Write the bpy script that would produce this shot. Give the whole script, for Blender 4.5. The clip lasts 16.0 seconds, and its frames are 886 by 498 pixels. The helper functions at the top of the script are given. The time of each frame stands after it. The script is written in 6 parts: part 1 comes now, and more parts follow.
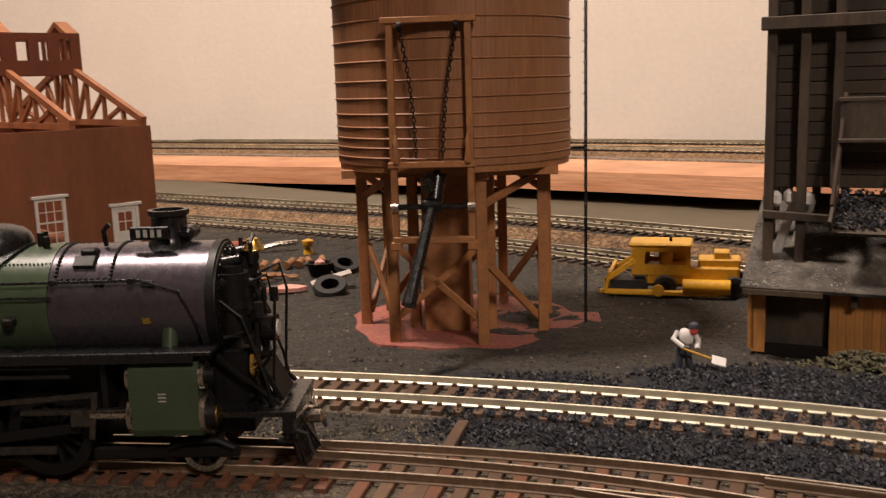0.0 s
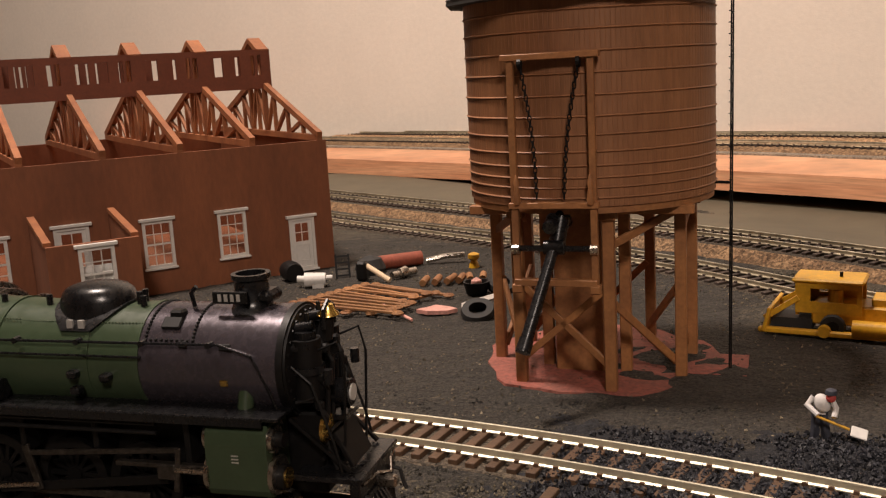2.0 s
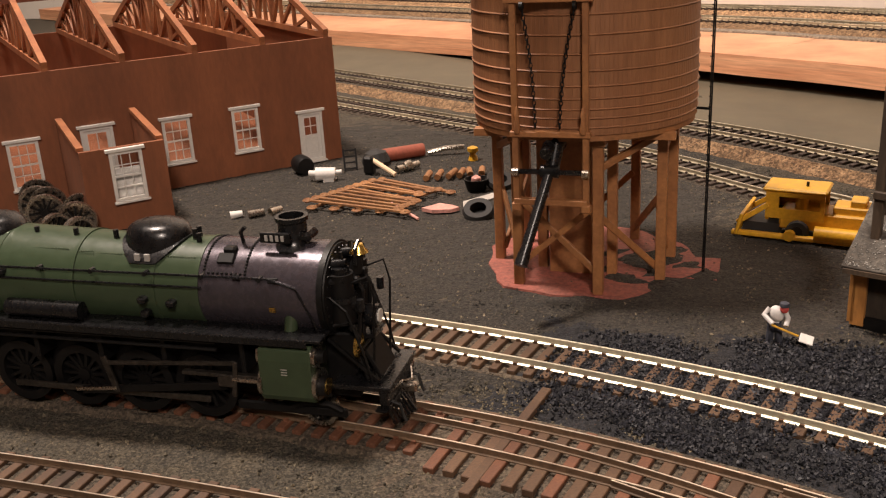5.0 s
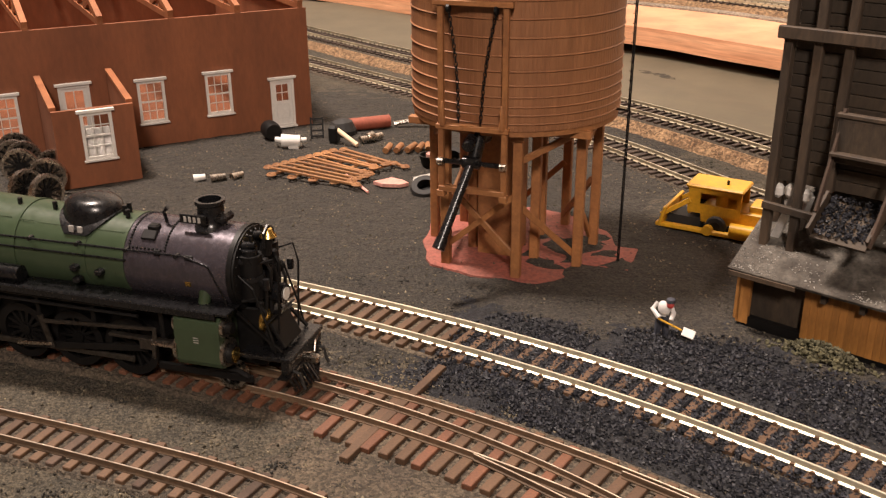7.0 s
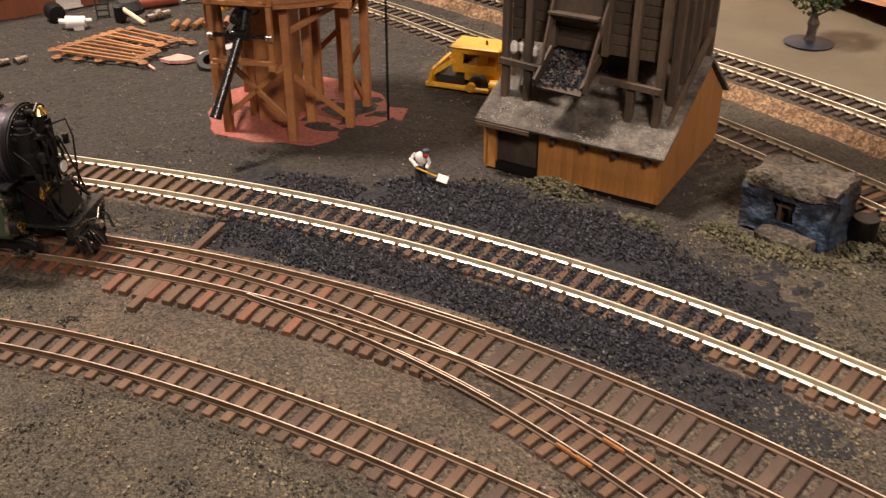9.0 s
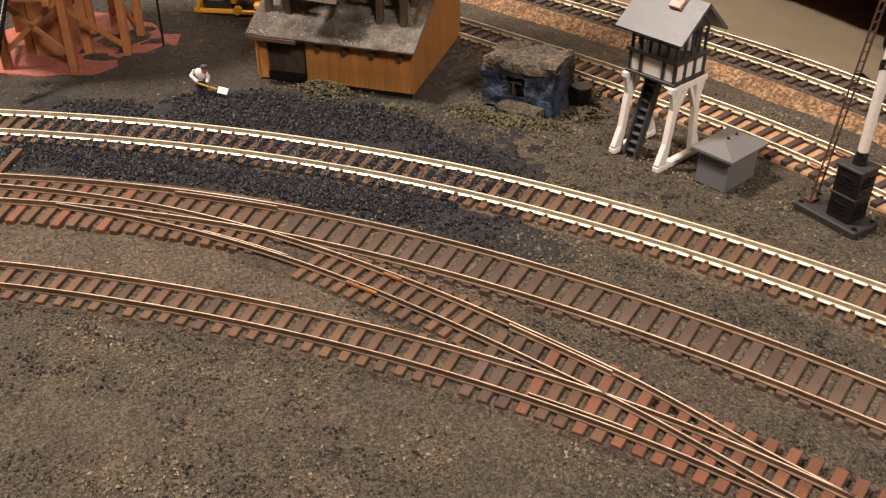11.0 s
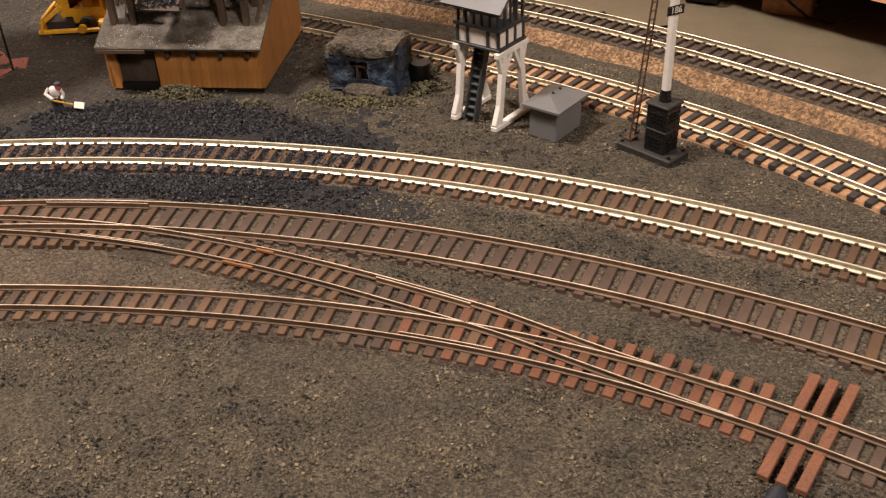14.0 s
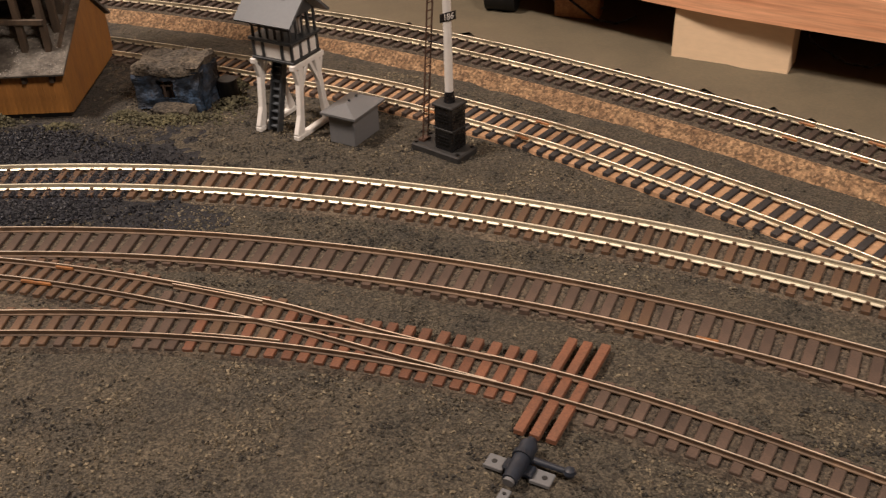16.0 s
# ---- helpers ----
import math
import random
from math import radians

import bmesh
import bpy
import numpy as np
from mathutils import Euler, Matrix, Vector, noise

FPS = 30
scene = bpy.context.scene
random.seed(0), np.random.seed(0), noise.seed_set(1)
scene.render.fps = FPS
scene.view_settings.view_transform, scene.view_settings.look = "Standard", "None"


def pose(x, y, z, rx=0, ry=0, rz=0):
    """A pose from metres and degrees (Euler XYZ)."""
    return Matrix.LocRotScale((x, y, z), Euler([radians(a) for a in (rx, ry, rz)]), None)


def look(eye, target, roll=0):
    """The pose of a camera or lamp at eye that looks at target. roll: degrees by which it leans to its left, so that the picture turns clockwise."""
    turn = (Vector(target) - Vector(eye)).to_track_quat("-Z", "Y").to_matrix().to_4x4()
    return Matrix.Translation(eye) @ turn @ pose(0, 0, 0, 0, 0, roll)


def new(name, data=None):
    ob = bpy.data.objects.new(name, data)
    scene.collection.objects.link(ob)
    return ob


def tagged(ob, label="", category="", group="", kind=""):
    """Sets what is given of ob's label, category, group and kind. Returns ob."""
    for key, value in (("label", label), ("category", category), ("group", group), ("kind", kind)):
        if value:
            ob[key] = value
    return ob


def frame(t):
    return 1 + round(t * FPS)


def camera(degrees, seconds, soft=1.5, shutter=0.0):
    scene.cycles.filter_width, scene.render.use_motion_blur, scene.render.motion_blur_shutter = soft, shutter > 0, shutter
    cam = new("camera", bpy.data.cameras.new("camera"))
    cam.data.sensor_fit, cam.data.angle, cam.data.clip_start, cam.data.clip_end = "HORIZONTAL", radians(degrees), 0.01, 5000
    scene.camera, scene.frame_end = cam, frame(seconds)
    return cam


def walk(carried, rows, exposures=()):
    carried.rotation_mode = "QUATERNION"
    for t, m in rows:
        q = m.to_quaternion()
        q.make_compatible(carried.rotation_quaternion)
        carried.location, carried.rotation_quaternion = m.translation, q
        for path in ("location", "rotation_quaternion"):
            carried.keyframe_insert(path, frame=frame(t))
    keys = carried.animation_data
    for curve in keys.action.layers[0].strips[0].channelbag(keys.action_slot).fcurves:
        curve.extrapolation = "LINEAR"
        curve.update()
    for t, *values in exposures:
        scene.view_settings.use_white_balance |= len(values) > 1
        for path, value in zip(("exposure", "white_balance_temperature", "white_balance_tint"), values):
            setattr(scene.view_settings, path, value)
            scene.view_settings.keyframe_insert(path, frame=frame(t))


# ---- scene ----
# A model railway at its own size (1:87, 16.5 mm and 10.5 mm gauge). All numbers below are centimetres; C turns them into metres.
C = 0.01
cam = camera(49.45, 16.0, soft=1.2, shutter=0.3)
PATH = [
    (0, (0.758, -1.423, 9.077), (0.556, 0.537, 8.737), -1.8),
    (0.5, (1.648, -0.534, 9.46), (1.281, 1.409, 9.159), -2.1),
    (1, (2.436, -0.037, 10.303), (1.943, 1.878, 10.001), -2.5),
    (1.5, (3.673, 0.579, 10.89), (3.056, 2.451, 10.553), -3.5),
    (2, (4.146, 0.414, 10.923), (3.477, 2.262, 10.553), -3.2),
    (2.5, (4.489, -0.103, 11.495), (3.795, 1.726, 11.081), -3.2),
    (3, (4.834, -0.769, 12.125), (4.134, 1.051, 11.679), -3.1),
    (3.5, (4.754, -1.549, 12.59), (4.079, 0.27, 12.105), -3.0),
    (4, (3.843, -2.321, 13.102), (3.218, -0.51, 12.528), -3.9),
    (6.5, (7.845, -3.064, 15.928), (7.167, -1.331, 15.195), -1.0),
    (7, (8.772, -3.552, 16.32), (8.116, -1.827, 15.548), -0.4),
    (7.5, (9.796, -4.062, 16.773), (9.191, -2.345, 15.944), -0.4),
    (8, (10.715, -4.795, 17.202), (10.198, -3.079, 16.314), 0.2),
    (8.5, (11.687, -5.67, 17.42), (11.269, -3.958, 16.473), 0.3),
    (9, (12.438, -6.578, 17.423), (12.126, -4.877, 16.417), 0.1),
    (9.5, (12.781, -7.665, 16.858), (12.587, -5.964, 15.824), 0.3),
    (10, (13.483, -9.595, 17.396), (13.412, -7.913, 16.316), 0.5),
    (12.5, (12.786, -14.26, 18.663), (13.042, -12.62, 17.547), -0.9),
    (13, (12.821, -14.777, 18.788), (13.101, -13.142, 17.671), -1.7),
    (13.5, (12.932, -15.236, 18.777), (13.253, -13.605, 17.664), -2.1),
    (14, (13.387, -15.827, 18.977), (13.746, -14.203, 17.865), -2.4),
    (14.5, (14.064, -16.547, 19.085), (14.465, -14.929, 17.98), -2.6),
    (15, (14.834, -17.344, 18.99), (15.288, -15.731, 17.899), -2.6),
    (15.5, (15.409, -18.075, 19.152), (15.929, -16.48, 18.063), -2.4),
    (16, (15.928, -18.866, 19.41), (16.52, -17.298, 18.319), -2.1),
]
EXPOSURES = [(0, -0.15), (1, -0.2), (2, -0.27), (2.5, -0.25), (4, 0.0), (6.5, 0.26), (7, 0.42), (7.5, 0.52), (8, 0.64), (8.5, 0.5), (9, 0.46), (10, 0.5), (12.5, 0.36), (14.5, 0.28), (15.5, 0.24), (16, -0.05)]
walk(cam, [(t, look(Vector(e) * C, Vector(g) * C, roll)) for t, e, g, roll in PATH], EXPOSURES)

# ---- light: a warm ceiling lamp beyond the engine house and a second one over the aisle ----
world = bpy.data.worlds.new("room_air")
world.use_nodes = True
world.node_tree.nodes["Background"].inputs[0].default_value = (1.0, 0.85, 0.72, 1)
world.node_tree.nodes["Background"].inputs[1].default_value = 0.02
scene.world = world


def ceiling_lamp(name, eye, aim, size, watts):
    data = bpy.data.lights.new(name, "AREA")
    data.shape, data.size, data.energy, data.color = "DISK", size * C, watts, (1.0, 0.825, 0.715)
    ob = new(name, data)
    ob.matrix_world = look(Vector(eye) * C, Vector(aim) * C)
    return tagged(ob, kind="structure")


ceiling_lamp("ceiling_lamp_yard", (-49, 31, 138), (-14, 50, 0), 22, 32.0)
ceiling_lamp("ceiling_lamp_aisle", (46, -88, 100), (36, 24, 0), 24, 13.0)


# ---- materials ----
def mat(name, base, rough=0.6, metal=0.0, var=0.25, scale=3.0, bump=0.0, bscale=20.0, other=None, mix=0.5, island=False, spec=0.5, coat=0.0, stretch=(1, 1, 1), trans=0.0, specks=0.0):
    """scale, bscale: spots per centimetre of the object; base to other by a soft noise, with a finer grain in the tone."""
    m = bpy.data.materials.new(name)
    m.use_nodes = True
    nt = m.node_tree
    b = nt.nodes["Principled BSDF"]
    b.inputs["Roughness"].default_value, b.inputs["Metallic"].default_value = rough, metal
    b.inputs["Specular IOR Level"].default_value = spec
    b.inputs["Coat Weight"].default_value = coat
    b.inputs["Transmission Weight"].default_value = trans
    tc = nt.nodes.new("ShaderNodeTexCoord")
    mp = nt.nodes.new("ShaderNodeMapping")
    mp.inputs["Scale"].default_value = stretch
    nt.links.new(tc.outputs["Object"], mp.inputs["Vector"])

    def spots(sc, detail):
        n = nt.nodes.new("ShaderNodeTexNoise")
        n.inputs["Scale"].default_value, n.inputs["Detail"].default_value, n.inputs["Roughness"].default_value = sc / C, detail, 0.65
        nt.links.new(mp.outputs["Vector"], n.inputs["Vector"])
        return n
    big, fine = spots(scale, 4), spots(bscale, 3)
    o = other or tuple(v * (1 - var) for v in base)
    ramp = nt.nodes.new("ShaderNodeValToRGB")
    ramp.color_ramp.elements[0].position, ramp.color_ramp.elements[1].position = 0.5 - mix * 0.4, 0.5 + mix * 0.4
    ramp.color_ramp.elements[0].color, ramp.color_ramp.elements[1].color = (*o, 1), (*base, 1)
    nt.links.new(big.outputs["Fac"], ramp.inputs["Fac"])
    tone = nt.nodes.new("ShaderNodeMapRange")
    tone.inputs["From Min"].default_value, tone.inputs["From Max"].default_value = 0.3, 0.7
    tone.inputs["To Min"].default_value, tone.inputs["To Max"].default_value = 1 - var * 0.7, 1 + var * 0.7
    nt.links.new(fine.outputs["Fac"], tone.inputs["Value"])
    info = nt.nodes.new("ShaderNodeNewGeometry" if island else "ShaderNodeObjectInfo")
    piece = nt.nodes.new("ShaderNodeMapRange")
    piece.inputs["To Min"].default_value, piece.inputs["To Max"].default_value = 1 - var * 0.5, 1 + var * 0.5
    nt.links.new(info.outputs["Random Per Island" if island else "Random"], piece.inputs["Value"])
    both = nt.nodes.new("ShaderNodeMath")
    both.operation = "MULTIPLY"
    nt.links.new(tone.outputs[0], both.inputs[0])
    nt.links.new(piece.outputs[0], both.inputs[1])
    if specks:
        cells = nt.nodes.new("ShaderNodeTexVoronoi")
        cells.inputs["Scale"].default_value = specks / C
        nt.links.new(mp.outputs["Vector"], cells.inputs["Vector"])
        split = nt.nodes.new("ShaderNodeSeparateColor")
        nt.links.new(cells.outputs["Color"], split.inputs[0])
        spread = nt.nodes.new("ShaderNodeMapRange")
        spread.interpolation_type = "SMOOTHERSTEP"
        spread.inputs["To Min"].default_value, spread.inputs["To Max"].default_value = 0.6, 1.5
        nt.links.new(split.outputs[0], spread.inputs["Value"])
        more = nt.nodes.new("ShaderNodeMath")
        more.operation = "MULTIPLY"
        nt.links.new(both.outputs[0], more.inputs[0])
        nt.links.new(spread.outputs[0], more.inputs[1])
        both = more
    mul = nt.nodes.new("ShaderNodeVectorMath")
    mul.operation = "SCALE"
    nt.links.new(ramp.outputs["Color"], mul.inputs[0])
    nt.links.new(both.outputs[0], mul.inputs["Scale"])
    nt.links.new(mul.outputs[0], b.inputs["Base Color"])
    rr = nt.nodes.new("ShaderNodeMapRange")
    rr.inputs["To Min"].default_value, rr.inputs["To Max"].default_value = max(rough - 0.12, 0.03), min(rough + 0.12, 1)
    nt.links.new(fine.outputs["Fac"], rr.inputs["Value"])
    nt.links.new(rr.outputs[0], b.inputs["Roughness"])
    if bump:
        bp = nt.nodes.new("ShaderNodeBump")
        bp.inputs["Strength"].default_value, bp.inputs["Distance"].default_value = 0.8, bump * C
        if specks:
            lumps = spots(2.2, 3)
            high = nt.nodes.new("ShaderNodeMath")
            high.operation = "MULTIPLY_ADD"
            high.inputs[1].default_value = 3.0
            nt.links.new(lumps.outputs["Fac"], high.inputs[0])
            nt.links.new(fine.outputs["Fac"], high.inputs[2])
            nt.links.new(high.outputs[0], bp.inputs["Height"])
        else:
            nt.links.new(fine.outputs["Fac"], bp.inputs["Height"])
        nt.links.new(bp.outputs[0], b.inputs["Normal"])
    return m


SOIL = mat("dark_ground_foam", (0.082, 0.067, 0.044), 0.95, var=0.75, scale=0.6, bump=0.24, bscale=10, other=(0.034, 0.031, 0.025), mix=0.8, specks=17)
YARD = mat("dark_yard_soil", (0.032, 0.027, 0.020), 0.95, var=0.7, scale=0.9, bump=0.2, bscale=8, other=(0.018, 0.016, 0.014), mix=0.8, specks=17)
EARTH = mat("brown_earth", (0.086, 0.067, 0.045), 0.95, var=0.5, scale=0.5, bump=0.14, bscale=8, other=(0.046, 0.036, 0.027), mix=0.7, specks=13)
CINDER = mat("black_cinder_dust", (0.018, 0.018, 0.021), 0.95, var=0.6, scale=0.5, bump=0.2, bscale=9, other=(0.012, 0.012, 0.014), mix=0.6, specks=11)
FOAM = mat("foam_flakes", (0.17, 0.14, 0.092), 0.95, var=1.1, scale=0.3, bscale=9, other=(0.040, 0.037, 0.028), mix=0.3, island=True)
CLOD = mat("dark_clods", (0.034, 0.031, 0.025), 0.95, var=0.8, scale=0.4, bscale=9, other=(0.018, 0.017, 0.015), island=True)
COAL = mat("coal_chips", (0.014, 0.015, 0.022), 0.6, var=0.7, scale=2, bscale=8, island=True, spec=0.5)
TIE = mat("brown_tie_plastic", (0.112, 0.064, 0.034), 0.65, var=0.4, scale=0.6, bump=0.012, bscale=14, other=(0.078, 0.043, 0.026))
TIE_RED = mat("red_brown_tie", (0.165, 0.066, 0.034), 0.6, var=0.45, scale=0.6, bump=0.012, bscale=14, other=(0.105, 0.048, 0.028))
TIE_DARK = mat("black_brown_tie", (0.066, 0.044, 0.033), 0.7, var=0.45, scale=0.6, bump=0.012, bscale=14)
TIE_BLACK = mat("charcoal_tie", (0.034, 0.030, 0.030), 0.75, var=0.45, scale=0.6, bump=0.015, bscale=14)
TIE_GREY = mat("weathered_grey_brown_tie", (0.092, 0.060, 0.043), 0.85, var=0.4, scale=0.6, bump=0.015, bscale=14)
RAIL = mat("nickel_rail", (0.82, 0.77, 0.60), 0.42, 0.6, var=0.12, scale=0.5, bscale=3)
RAIL_DULL = mat("dull_nickel_rail", (0.80, 0.72, 0.54), 0.34, 0.65, var=0.25, scale=0.4, bscale=3, other=(0.36, 0.31, 0.22))
RAIL_RUST = mat("tarnished_rail", (0.88, 0.79, 0.66), 0.34, 0.7, var=0.25, scale=0.3, bscale=3, other=(0.66, 0.50, 0.37))
RAIL_SIDE = mat("brown_rail_web", (0.15, 0.095, 0.055), 0.65, var=0.4, scale=0.6, bscale=5, other=(0.08, 0.05, 0.03))
CORK = mat("cork_roadbed", (0.42, 0.27, 0.145), 0.95, var=0.6, scale=1.2, bump=0.12, bscale=7, other=(0.17, 0.095, 0.05), mix=0.7, specks=9)
WALL = mat("cream_wall_paint", (0.82, 0.75, 0.66), 0.8, var=0.05, scale=0.12, bump=0.03, bscale=1.6)
DIM_WALL = mat("brown_wall_panelling", (0.30, 0.20, 0.13), 0.6, var=0.3, scale=0.1, bscale=1.5, stretch=(1, 1, 0.1))
PLY = mat("raw_pine", (0.70, 0.39, 0.225), 0.6, var=0.3, scale=0.5, bscale=3, other=(0.46, 0.20, 0.10), stretch=(0.10, 0.10, 2.2))
PAINTED = mat("olive_brown_board_paint", (0.125, 0.104, 0.066), 0.7, var=0.22, scale=0.25, bump=0.01, bscale=6, other=(0.095, 0.080, 0.052))
BALLAST = mat("grey_ballast", (0.26, 0.22, 0.17), 0.95, var=0.5, scale=0.25, bump=0.1, bscale=7, other=(0.15, 0.125, 0.095), mix=0.6, specks=8)
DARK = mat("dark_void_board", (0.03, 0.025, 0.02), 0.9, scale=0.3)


# ---- mesh helpers, in centimetres ----
def thing(name, label, category, m=None, group="", kind=""):
    ob = new(name)
    ob.empty_display_size = 0.01
    if m is not None:
        ob.matrix_world = m
    return tagged(ob, label, category, group, kind)


def at(x, y, z, rz=0.0, rx=0.0, ry=0.0):
    return pose(x * C, y * C, z * C, rx, ry, rz)


def part(name, bm, material, parent=None, label="", smooth=False, m=None):
    for v in bm.verts:
        v.co *= C
    bmesh.ops.recalc_face_normals(bm, faces=bm.faces[:])
    me = bpy.data.meshes.new(name)
    bm.to_mesh(me)
    bm.free()
    me.materials.append(material)
    if smooth:
        me.shade_smooth()
        me.set_sharp_from_angle(angle=radians(38))
    ob = new(name, me)
    if parent is not None:
        ob.parent = parent
    if m is not None:
        ob.matrix_local = m
    return tagged(ob, label)


def like(ob, m, parent=None):
    """Another piece on the same mesh, placed by m in its parent."""
    o = new(ob.name.split(".")[0], ob.data)
    o.parent = parent if parent is not None else ob.parent
    o.matrix_local = m
    return o


def box(bm, c, s, m=None, bevel=0.0):
    r = bmesh.ops.create_cube(bm, size=1.0, matrix=(m or Matrix()) @ Matrix.Translation(c) @ Matrix.Diagonal((*s, 1)))
    if bevel:
        edges = list({e for v in r["verts"] for e in v.link_edges})
        bmesh.ops.bevel(bm, geom=edges, offset=bevel, segments=1, affect="EDGES")
    return bm


def frame_along(p, q):
    d = (Vector(q) - Vector(p))
    return Matrix.Translation((Vector(p) + Vector(q)) / 2) @ d.to_track_quat("X", "Z").to_matrix().to_4x4(), d.length


def beam(bm, p, q, w, h, bevel=0.0):
    m, n = frame_along(p, q)
    return box(bm, (0, 0, 0), (n, w, h), m, bevel)


def rod(bm, p, q, r, r2=None, n=12):
    d = Vector(q) - Vector(p)
    m = Matrix.Translation((Vector(p) + Vector(q)) / 2) @ d.to_track_quat("Z", "Y").to_matrix().to_4x4()
    bmesh.ops.create_cone(bm, cap_ends=True, segments=n, radius1=r, radius2=r if r2 is None else r2, depth=d.length, matrix=m)
    return bm


def lathe(bm, prof, n=32, m=None, arc=2 * math.pi):
    """Turns a profile of (radius, height) about z."""
    m = m or Matrix()
    full = abs(arc - 2 * math.pi) < 1e-6
    rings = []
    for r, z in prof:
        rings.append([bm.verts.new(m @ Vector((r * math.cos(arc * i / n), r * math.sin(arc * i / n), z))) for i in range(n if full else n + 1)])
    for a, b in zip(rings, rings[1:]):
        k = len(a)
        for i in range(k if full else k - 1):
            bm.faces.new((a[i], a[(i + 1) % k], b[(i + 1) % k], b[i]))
    for ring, end in ((rings[0], prof[0]), (rings[-1], prof[-1])):
        if full and end[0] > 1e-4:
            bm.faces.new(ring)
    return bm


def sweep(bm, pts, prof, closed=False):
    """Carries a closed profile of (side, up) along points on the level."""
    n = len(pts)
    rings = []
    for i, p in enumerate(pts):
        p = Vector(p)
        d = (Vector(pts[min(i + 1, n - 1)]) - Vector(pts[max(i - 1, 0)])).normalized()
        side = d.cross(Vector((0, 0, 1))).normalized()
        rings.append([bm.verts.new(p + side * a + Vector((0, 0, b))) for a, b in prof])
    k = len(prof)
    for a, b in zip(rings, rings[1:]):
        for i in range(k):
            bm.faces.new((a[i], a[(i + 1) % k], b[(i + 1) % k], b[i]))
    bm.faces.new(rings[0])
    bm.faces.new(rings[-1])
    return bm


def tube(bm, pts, r, n=8):
    """A round bar along points in space."""
    rings = []
    for i, p in enumerate(pts):
        d = (Vector(pts[min(i + 1, len(pts) - 1)]) - Vector(pts[max(i - 1, 0)])).normalized()
        q = d.to_track_quat("Z", "Y")
        rings.append([bm.verts.new(Vector(p) + q @ Vector((r * math.cos(2 * math.pi * j / n), r * math.sin(2 * math.pi * j / n), 0))) for j in range(n)])
    for a, b in zip(rings, rings[1:]):
        for j in range(n):
            bm.faces.new((a[j], a[(j + 1) % n], b[(j + 1) % n], b[j]))
    bm.faces.new(rings[0])
    bm.faces.new(rings[-1])
    return bm


def ring(bm, c, r, w, m=None, n=24):
    """A torus about z at c."""
    m = (m or Matrix()) @ Matrix.Translation(c)
    rows = []
    for i in range(n):
        a = 2 * math.pi * i / n
        rows.append([bm.verts.new(m @ Vector(((r + w * math.cos(t)) * math.cos(a), (r + w * math.cos(t)) * math.sin(a), w * math.sin(t)))) for t in (0, 1.57, 3.14, 4.71)])
    for i in range(n):
        a, b = rows[i], rows[(i + 1) % n]
        for j in range(4):
            bm.faces.new((a[j], a[(j + 1) % 4], b[(j + 1) % 4], b[j]))
    return bm


B = bmesh.new


# ---- the lines of the tracks ----
def poly(c, x):
    y = 0.0
    for k in c:
        y = y * x + k
    return y


def spline(ctrl, step=0.7):
    """Catmull-Rom through the points, at even steps."""
    P = [2 * Vector(ctrl[0]) - Vector(ctrl[1])] + [Vector(p) for p in ctrl] + [2 * Vector(ctrl[-1]) - Vector(ctrl[-2])]
    raw = []
    for i in range(1, len(P) - 2):
        for k in range(40):
            t = k / 40
            a, b, c, d = P[i - 1:i + 3]
            raw.append(0.5 * ((2 * b) + (c - a) * t + (2 * a - 5 * b + 4 * c - d) * t * t + (3 * b - a - 3 * c + d) * t ** 3))
    raw.append(P[-2])
    out, need = [raw[0]], step
    for a, b in zip(raw, raw[1:]):
        n = (b - a).length
        while need <= n:
            out.append(a + (b - a) * (need / n))
            need += step
        need -= n
    return out


def graph(c, x0, x1, z=0.0):
    return [(x0 + (x1 - x0) * i / 24, poly(c, x0 + (x1 - x0) * i / 24), z) for i in range(25)]


def offset(pts, d):
    """The line d to the left of the way."""
    out = []
    for i, p in enumerate(pts):
        w = (Vector(pts[min(i + 1, len(pts) - 1)]) - Vector(pts[max(i - 1, 0)])).normalized()
        out.append(Vector(p) + Vector((-w.y, w.x, 0)) * d)
    return out


def rail_profile(h, head, foot):
    return [(-foot / 2, 0), (foot / 2, 0), (foot / 2, h * 0.13), (head * 0.22, h * 0.28), (head * 0.22, h * 0.68), (head / 2, h * 0.74), (head / 2, h * 0.96), (head * 0.36, h), (-head * 0.36, h), (-head / 2, h * 0.96), (-head / 2, h * 0.74), (-head * 0.22, h * 0.68), (-head * 0.22, h * 0.28), (-foot / 2, h * 0.13)]


def tie_mesh(length, w=0.24, h=0.22):
    bm = box(B(), (0, 0, -h / 2), (w, length, h), bevel=0.02)
    if length > 2.7 and w < 0.32:
        for s in (-1, 1):
            for e in (-0.105, 0.105):
                box(bm, (0, s * GA + e, 0.045), (0.13, 0.085, 0.09))
    return bm


def lay_ties(track, pts, length, material, spacing, wob=0.04, w=0.24, pick=None):
    """Ties at even spacing along pts, set square to the line."""
    first, need, n = None, spacing * 0.5, 0
    for a, b in zip(pts, pts[1:]):
        L = (b - a).length
        while need <= L:
            p = a + (b - a) * (need / L)
            ang = math.degrees(math.atan2(b.y - a.y, b.x - a.x)) + random.uniform(-1.5, 1.5)
            m = at(p.x, p.y, p.z + random.uniform(-0.008, 0.0), ang) @ Matrix.Translation((0, random.uniform(-wob, wob) * C, 0))
            mt = pick(n) if pick else material
            if first is None:
                first = {}
            if mt.name not in first:
                first[mt.name] = part("tie", tie_mesh(length, w), mt, track, m=m)
            else:
                like(first[mt.name], m)
            need += spacing
            n += 1
        need -= L


